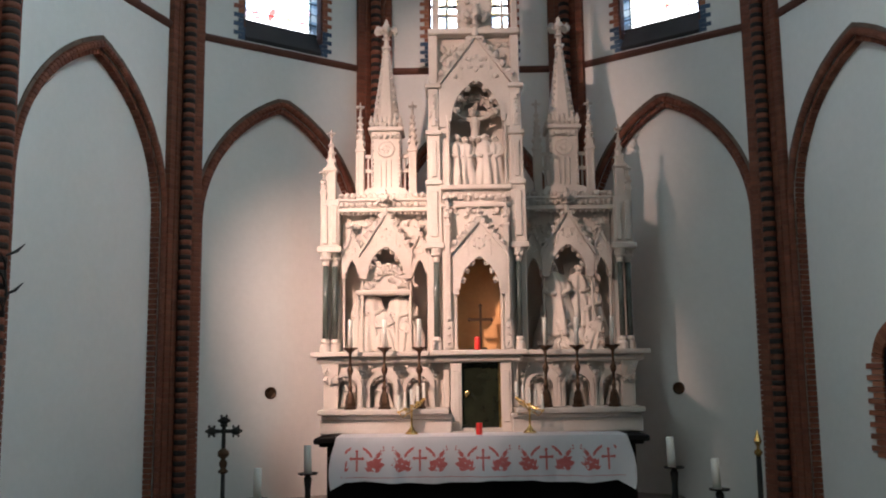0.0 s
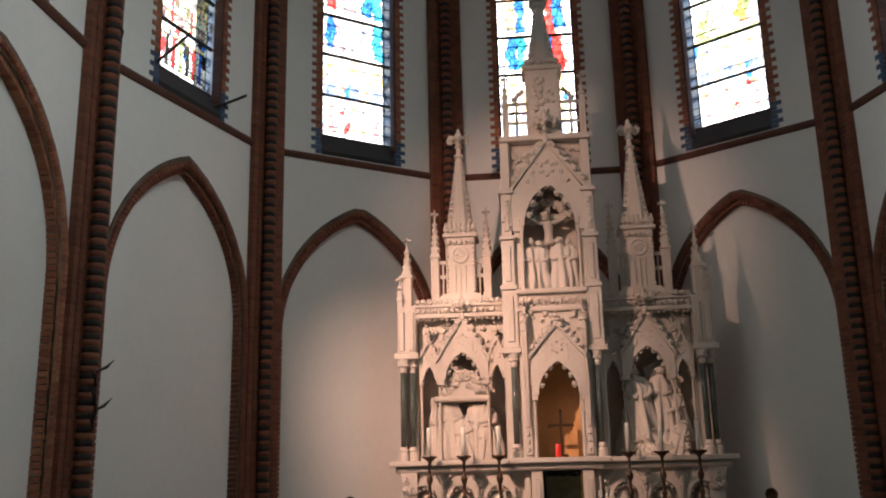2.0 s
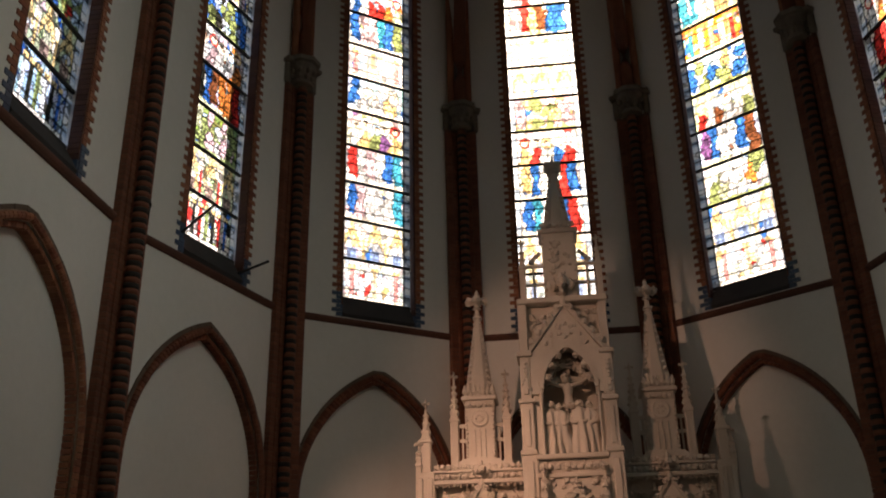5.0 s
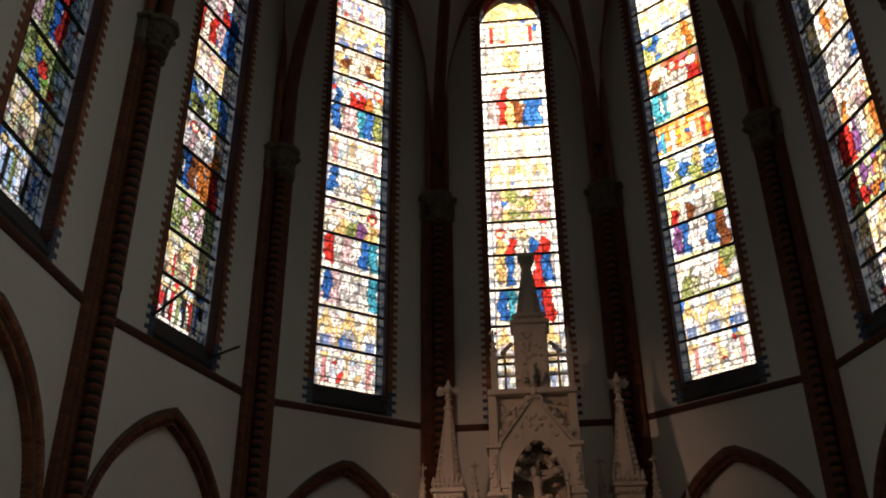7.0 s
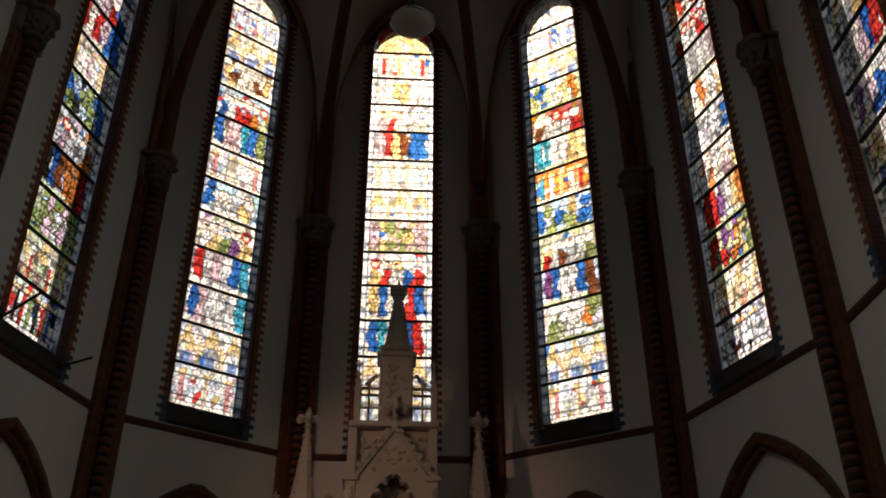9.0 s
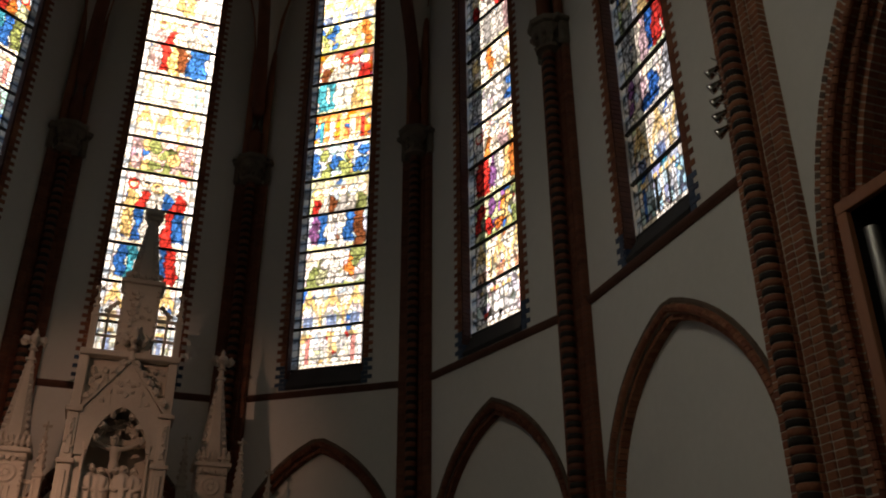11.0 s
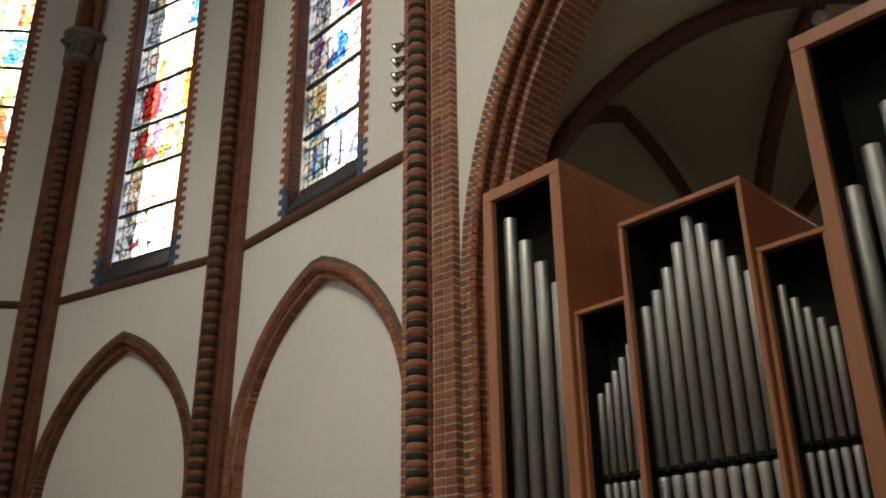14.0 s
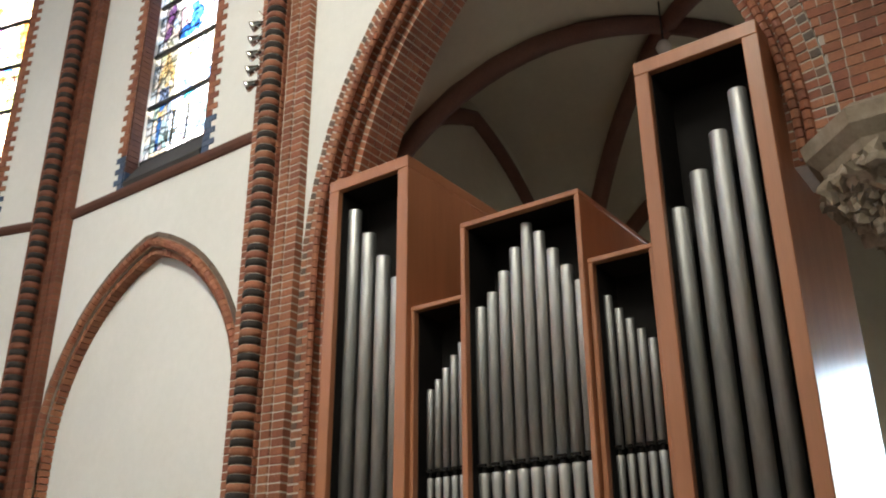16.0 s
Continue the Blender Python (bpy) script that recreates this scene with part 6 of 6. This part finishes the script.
def branched(m, slope):
    c = thing("candelabrum", m, "small brass candelabrum with five thin white candles", "candelabrum", "brass candelabra")
    bm = bmesh.new()
    lathe(bm, [(0.1, 0.0), (0.1, 0.015), (0.06, 0.05), (0.03, 0.09), (0.015, 0.12), (0.015, 0.32), (0.03, 0.34), (0.012, 0.37)], 16)
    part("foot", bm, BRASS, c, "", True)
    bm = bmesh.new()
    tube(bm, [(-0.2, 0, 0.42 - slope * 0.2), (0, 0, 0.38), (0.2, 0, 0.42 + slope * 0.2)], 0.012, 8)
    for k in range(5):
        x = -0.2 + 0.1 * k
        z = 0.4 + slope * x
        tube(bm, [(0, 0, 0.34), (x * 0.7, 0, z - 0.06), (x, 0, z)], 0.008, 6)
        lathe(bm, [(0.02, z), (0.032, z + 0.03), (0.03, z + 0.035), (0.012, z + 0.02)], 10, Matrix.Translation((x, 0, 0)))
    part("branches", bm, BRASS, c)
    for k in range(5):
        x = -0.2 + 0.1 * k
        z = 0.42 + slope * x
        bm = bmesh.new()
        lathe(bm, [(0.022, z), (0.021, z + 0.23), (0.004, z + 0.245)], 10, Matrix.Translation((x, 0, 0)))
        part("candle", bm, WAX, c, "thin white candle")
    return c


branched(Matrix.Translation((-1.0, 15.75, 1.282)) @ Matrix.Rotation(radians(25), 4, "Z"), 0.45)
branched(Matrix.Translation((0.74, 15.75, 1.282)) @ Matrix.Rotation(radians(-25), 4, "Z"), -0.45)


def votive(m, h):
    c = thing("votive_candle", m, "short red candle standing on the altar", "candle", "red candles")
    bm = bmesh.new()
    lathe(bm, [(0.042, 0.0), (0.045, 0.01), (0.045, h - 0.01), (0.038, h), (0.006, h - 0.006)], 16)
    part("wax", bm, RED_WAX, c, "", True)
    bm = bmesh.new()
    lathe(bm, [(0.004, h - 0.006), (0.003, h + 0.02)], 6)
    part("wick", bm, IRON, c)


votive(Matrix.Translation((0.0, 16.25, 2.516)), 0.2)
votive(Matrix.Translation((-0.01, 15.5, 1.282)), 0.17)
bm = bmesh.new()
box(bm, 0.045, 0.085, 16.55, 16.59, 2.52, 3.22)
box(bm, -0.11, 0.24, 16.551, 16.589, 2.98, 3.025)
for x, z in ((0.065, 3.22), (-0.11, 3.0), (0.24, 3.0)):
    lathe(bm, [(0.005, -0.035), (0.035, 0.0), (0.005, 0.035)], 8, Matrix.Translation((x, 16.57, z)))
rounded_box(bm, -0.03, 0.16, 16.5, 16.66, 2.515, 2.56, 0.01)
tagged(part("standing_cross", bm, BRONZE, None, "dark bronze cross standing in the gilded niche"), "", "cross")

# the centre of the altarpiece stands forward of its two side bays
VIEW = Vector((-0.32, 2.19, 2.17))
bpy.context.view_layer.update()
for ob in list(bpy.data.objects):
    if ob in before_altar or ob.type != "MESH" or not (ob.parent is ret or (ob.parent is None and ob.name.split(".")[0] in ("statue", "crucifix", "stable_roof", "carved_rock"))):
        continue
    if ob.name.split(".")[0] in ("shelf", "plinth", "candle_ledge", "relief_panel", "relief_arch", "corner_bracket", "tabernacle"):
        continue
    box8 = [ob.matrix_world @ Vector(c) for c in ob.bound_box]
    mid = sum(box8, Vector()) / 8
    if mid.z < 2.45:
        continue
    k = 0.986 if abs(mid.x) < 0.9 and ob.name.split(".")[0] != "back_wall" else 1.006
    ob.matrix_basis = Matrix.Translation(VIEW) @ Matrix.Scale(k, 4) @ Matrix.Translation(-VIEW) @ ob.matrix_basis

# the whole altar stands a little nearer than drawn
NEAR = Matrix.Translation((-0.32, 2.19, 2.17)) @ Matrix.Scale(0.94, 4) @ Matrix.Translation((0.32, -2.19, -2.17))
for ob in bpy.data.objects:
    if ob not in before_altar and ob.parent is None:
        ob.matrix_basis = NEAR @ ob.matrix_basis


# ---- things standing in the choir ----
def cross_shape(bm, x, y, z, w, h):
    """A cross with leafy ends."""
    box(bm, x - 0.022, x + 0.022, y - 0.015, y + 0.015, z, z + h)
    box(bm, x - w, x + w, y - 0.0145, y + 0.0145, z + h * 0.66, z + h * 0.66 + 0.044)
    for px, pz in ((x - w, z + h * 0.66 + 0.022), (x + w, z + h * 0.66 + 0.022), (x, z + h)):
        lathe(bm, [(0.01, -0.05), (0.05, -0.03), (0.06, 0.0), (0.05, 0.03), (0.01, 0.05)], 12, Matrix.Translation((px, y, pz)))
        for k in range(6):
            a = k * math.pi / 3
            lathe(bm, [(0.003, -0.02), (0.018, 0.0), (0.003, 0.02)], 6, Matrix.Translation((px + 0.065 * math.cos(a), y, pz + 0.065 * math.sin(a))))


pc = thing("processional_cross", Matrix.Translation((-3.2, 13.5, 0)), "dark wrought processional cross on a tall pole", "cross")
bm = bmesh.new()
cross_shape(bm, 0, 0, 1.18, 0.15, 0.44)
part("cross", bm, IRON, pc)
bm = bmesh.new()
lathe(bm, [(0.03, 0.98), (0.06, 1.0), (0.06, 1.02), (0.03, 1.04), (0.05, 1.09), (0.05, 1.12), (0.025, 1.16), (0.07, 1.2), (0.07, 1.25), (0.02, 1.29)], 12)
part("knop", bm, BRONZE, pc, "", True)
bm = bmesh.new()
lathe(bm, [(0.03, 0.1), (0.026, 0.98)], 12)
part("pole", bm, IRON, pc, "", True)
bm = bmesh.new()
lathe(bm, [(0.2, 0.0), (0.2, 0.03), (0.1, 0.06), (0.05, 0.1)], 16)
part("stand", bm, IRON, pc, "", True)


def candle_stand(x, y, plate, candle, lean=0.0):
    c = thing("candle_stand", Matrix.Translation((x, y, 0)), "dark turned floor candle stand with a pale candle", "candle stand", "floor candle stands")
    bm = bmesh.new()
    lathe(bm, [(0.17, 0.0), (0.17, 0.04), (0.07, 0.08), (0.035, 0.14), (0.03, plate * 0.5), (0.05, plate * 0.55), (0.04, plate * 0.6), (0.035, plate * 0.8), (0.05, plate - 0.06), (0.03, plate - 0.02)], 14)
    part("stem", bm, IRON, c, "", True)
    bm = bmesh.new()
    lathe(bm, [(0.03, plate - 0.02), (0.115, plate - 0.01), (0.125, plate + 0.01), (0.11, plate + 0.012), (0.03, plate)], 18)
    part("plate", bm, IRON, c, "", True)
    bm = bmesh.new()
    lathe(bm, [(0.05, plate), (0.048, plate + candle), (0.04, plate + candle + 0.005), (0.006, plate + candle - 0.01)], 16, Matrix.Rotation(radians(lean), 4, "Y"))
    part("candle", bm, WAX, c, "pale yellowish candle", True)


candle_stand(-2.16, 13.5, 0.97, 0.34)
candle_stand(-2.73, 13.3, 0.70, 0.36)
candle_stand(2.3, 13.5, 1.0, 0.36, -1.5)
candle_stand(2.78, 13.3, 0.76, 0.36, -2.0)
pole = thing("banner_pole", Matrix.Translation((3.33, 13.5, 0)), "dark banner pole with a brass spear tip", "pole")
bm = bmesh.new()
lathe(bm, [(0.15, 0.0), (0.15, 0.04), (0.035, 0.07), (0.03, 1.12)], 14)
part("shaft", bm, IRON, pole, "", True)
bm = bmesh.new()
lathe(bm, [(0.025, 1.12), (0.05, 1.15), (0.05, 1.18), (0.02, 1.21), (0.02, 1.24), (0.05, 1.3), (0.03, 1.36), (0.003, 1.44)], 8)
part("spear_tip", bm, BRASS, pole)

# round vent covers in the two walls beside the altar
for angle in (-36, 36):
    m = wall_pose(angle)
    bm = bmesh.new()
    at = Matrix.Translation((-0.1 if angle < 0 else 0.0, 0.14, 1.88)) @ Matrix.Rotation(radians(90), 4, "X")
    lathe(bm, [(0.1, 0.0), (0.1, 0.02), (0.08, 0.03), (0.075, 0.02), (0.02, 0.022)], 20, at)
    ob = part("vent_cover", bm, BRONZE, None, "round dark brown vent cover set in the white wall", True)
    ob.matrix_world = m
    tagged(ob, "", "vent", "vent covers")

# opened vent flap with its levers at one window
mL2 = side_pose(-1)
bm = bmesh.new()
tube(bm, [mL2 @ Vector((-0.8, -0.02, 8.0)), mL2 @ Vector((-0.45, -0.3, 8.55))], 0.022, 8)
tagged(part("window_lever", bm, IRON, None, "dark iron window lever fixed to the sill"), "", "lever", "window levers")
bm = bmesh.new()
tube(bm, [mL2 @ Vector((0.62, 0.1, 7.85)), mL2 @ Vector((0.98, -0.3, 8.15))], 0.022, 8)
tagged(part("window_lever", bm, IRON, None, "dark iron window lever fixed to the sill"), "", "lever", "window levers")
bm = bmesh.new()
pier = PIERS[4][0]
tube(bm, [pier @ Vector((0.12, -0.2, 8.2)), pier @ Vector((0.17, -0.25, 8.0)), pier @ Vector((0.16, -0.24, 7.8)), pier @ Vector((0.13, -0.2, 7.62))], 0.018, 6)
tagged(part("cable_bracket", bm, IRON, None, "bent dark cable on the brick pier"), "", "cable")

bm = bmesh.new()
tube(bm, [(5.70, 8.64, 6.95), (5.67, 8.66, 6.92), (5.67, 8.665, 6.75), (5.67, 8.65, 6.67), (5.70, 8.63, 6.64)], 0.012, 6)
tagged(part("cable_bracket", bm, GREY_STONE, None, "small grey cable loop on the plaster beside the pier"), "", "cable")

# iron sconce on the left pier
sc = thing("sconce", PIERS[4][0] @ Matrix.Translation((0, -0.31, 3.1)), "black wrought iron sconce with leaf spikes on the pier", "sconce")
bm = bmesh.new()
tube(bm, [(0, 0.02, -0.3), (0, -0.05, 0.0), (0, 0.02, 0.5)], 0.015, 6)
part("bracket", bm, IRON, sc)
for z, s in ((0.45, 1), (0.1, -1), (0.0, 1), (-0.2, -1), (0.3, -1)):
    bm = bmesh.new()
    tube(bm, [(0, -0.02, z), (s * 0.1, -0.08, z + 0.06), (s * 0.22, -0.1, z + 0.16)], [0.014, 0.02, 0.004], 6)
    part("spike", bm, IRON, sc)

# small arched wall niche in the side wall near the altar
bm = bmesh.new()
mN = side_pose(1) @ Matrix.Translation((0.35, 0, 0))
core = bmesh.new()
for side in (-1, 1):
    for r in range(16):
        wide = 0.3 if r % 2 else 0.2
        box(bm, *sorted((side * 0.42, side * (0.42 + wide))), 0.1, 0.16, 1.0 + r * COURSE + 0.004, 1.0 + (r + 1) * COURSE - 0.004, mN)
voussoirs(bm, pointed(0.42, 1.0 + 16 * COURSE, 2.62, 8), pointed(0.6, 1.0 + 16 * COURSE, 2.84, 8), 0.09, 0.16, COURSE, mN)
# thin black plate imitates the niche's shaded depth; nothing is hollowed out
prism(core, [(-0.42, 1.0), (0.42, 1.0)] + [(a, b) for a, b in pointed(0.42, 1.0 + 16 * COURSE, 2.62, 8)[::-1]], 0.125, 0.15, mN)
ob = tagged(part("wall_niche", core, BLACKNESS, None, "dark arched wall niche with toothed brick edging"), "", "niche", "", "structure")
tagged(part("bricks", bm, BRICK, ob, "toothed red brick edging"), kind="stuff")
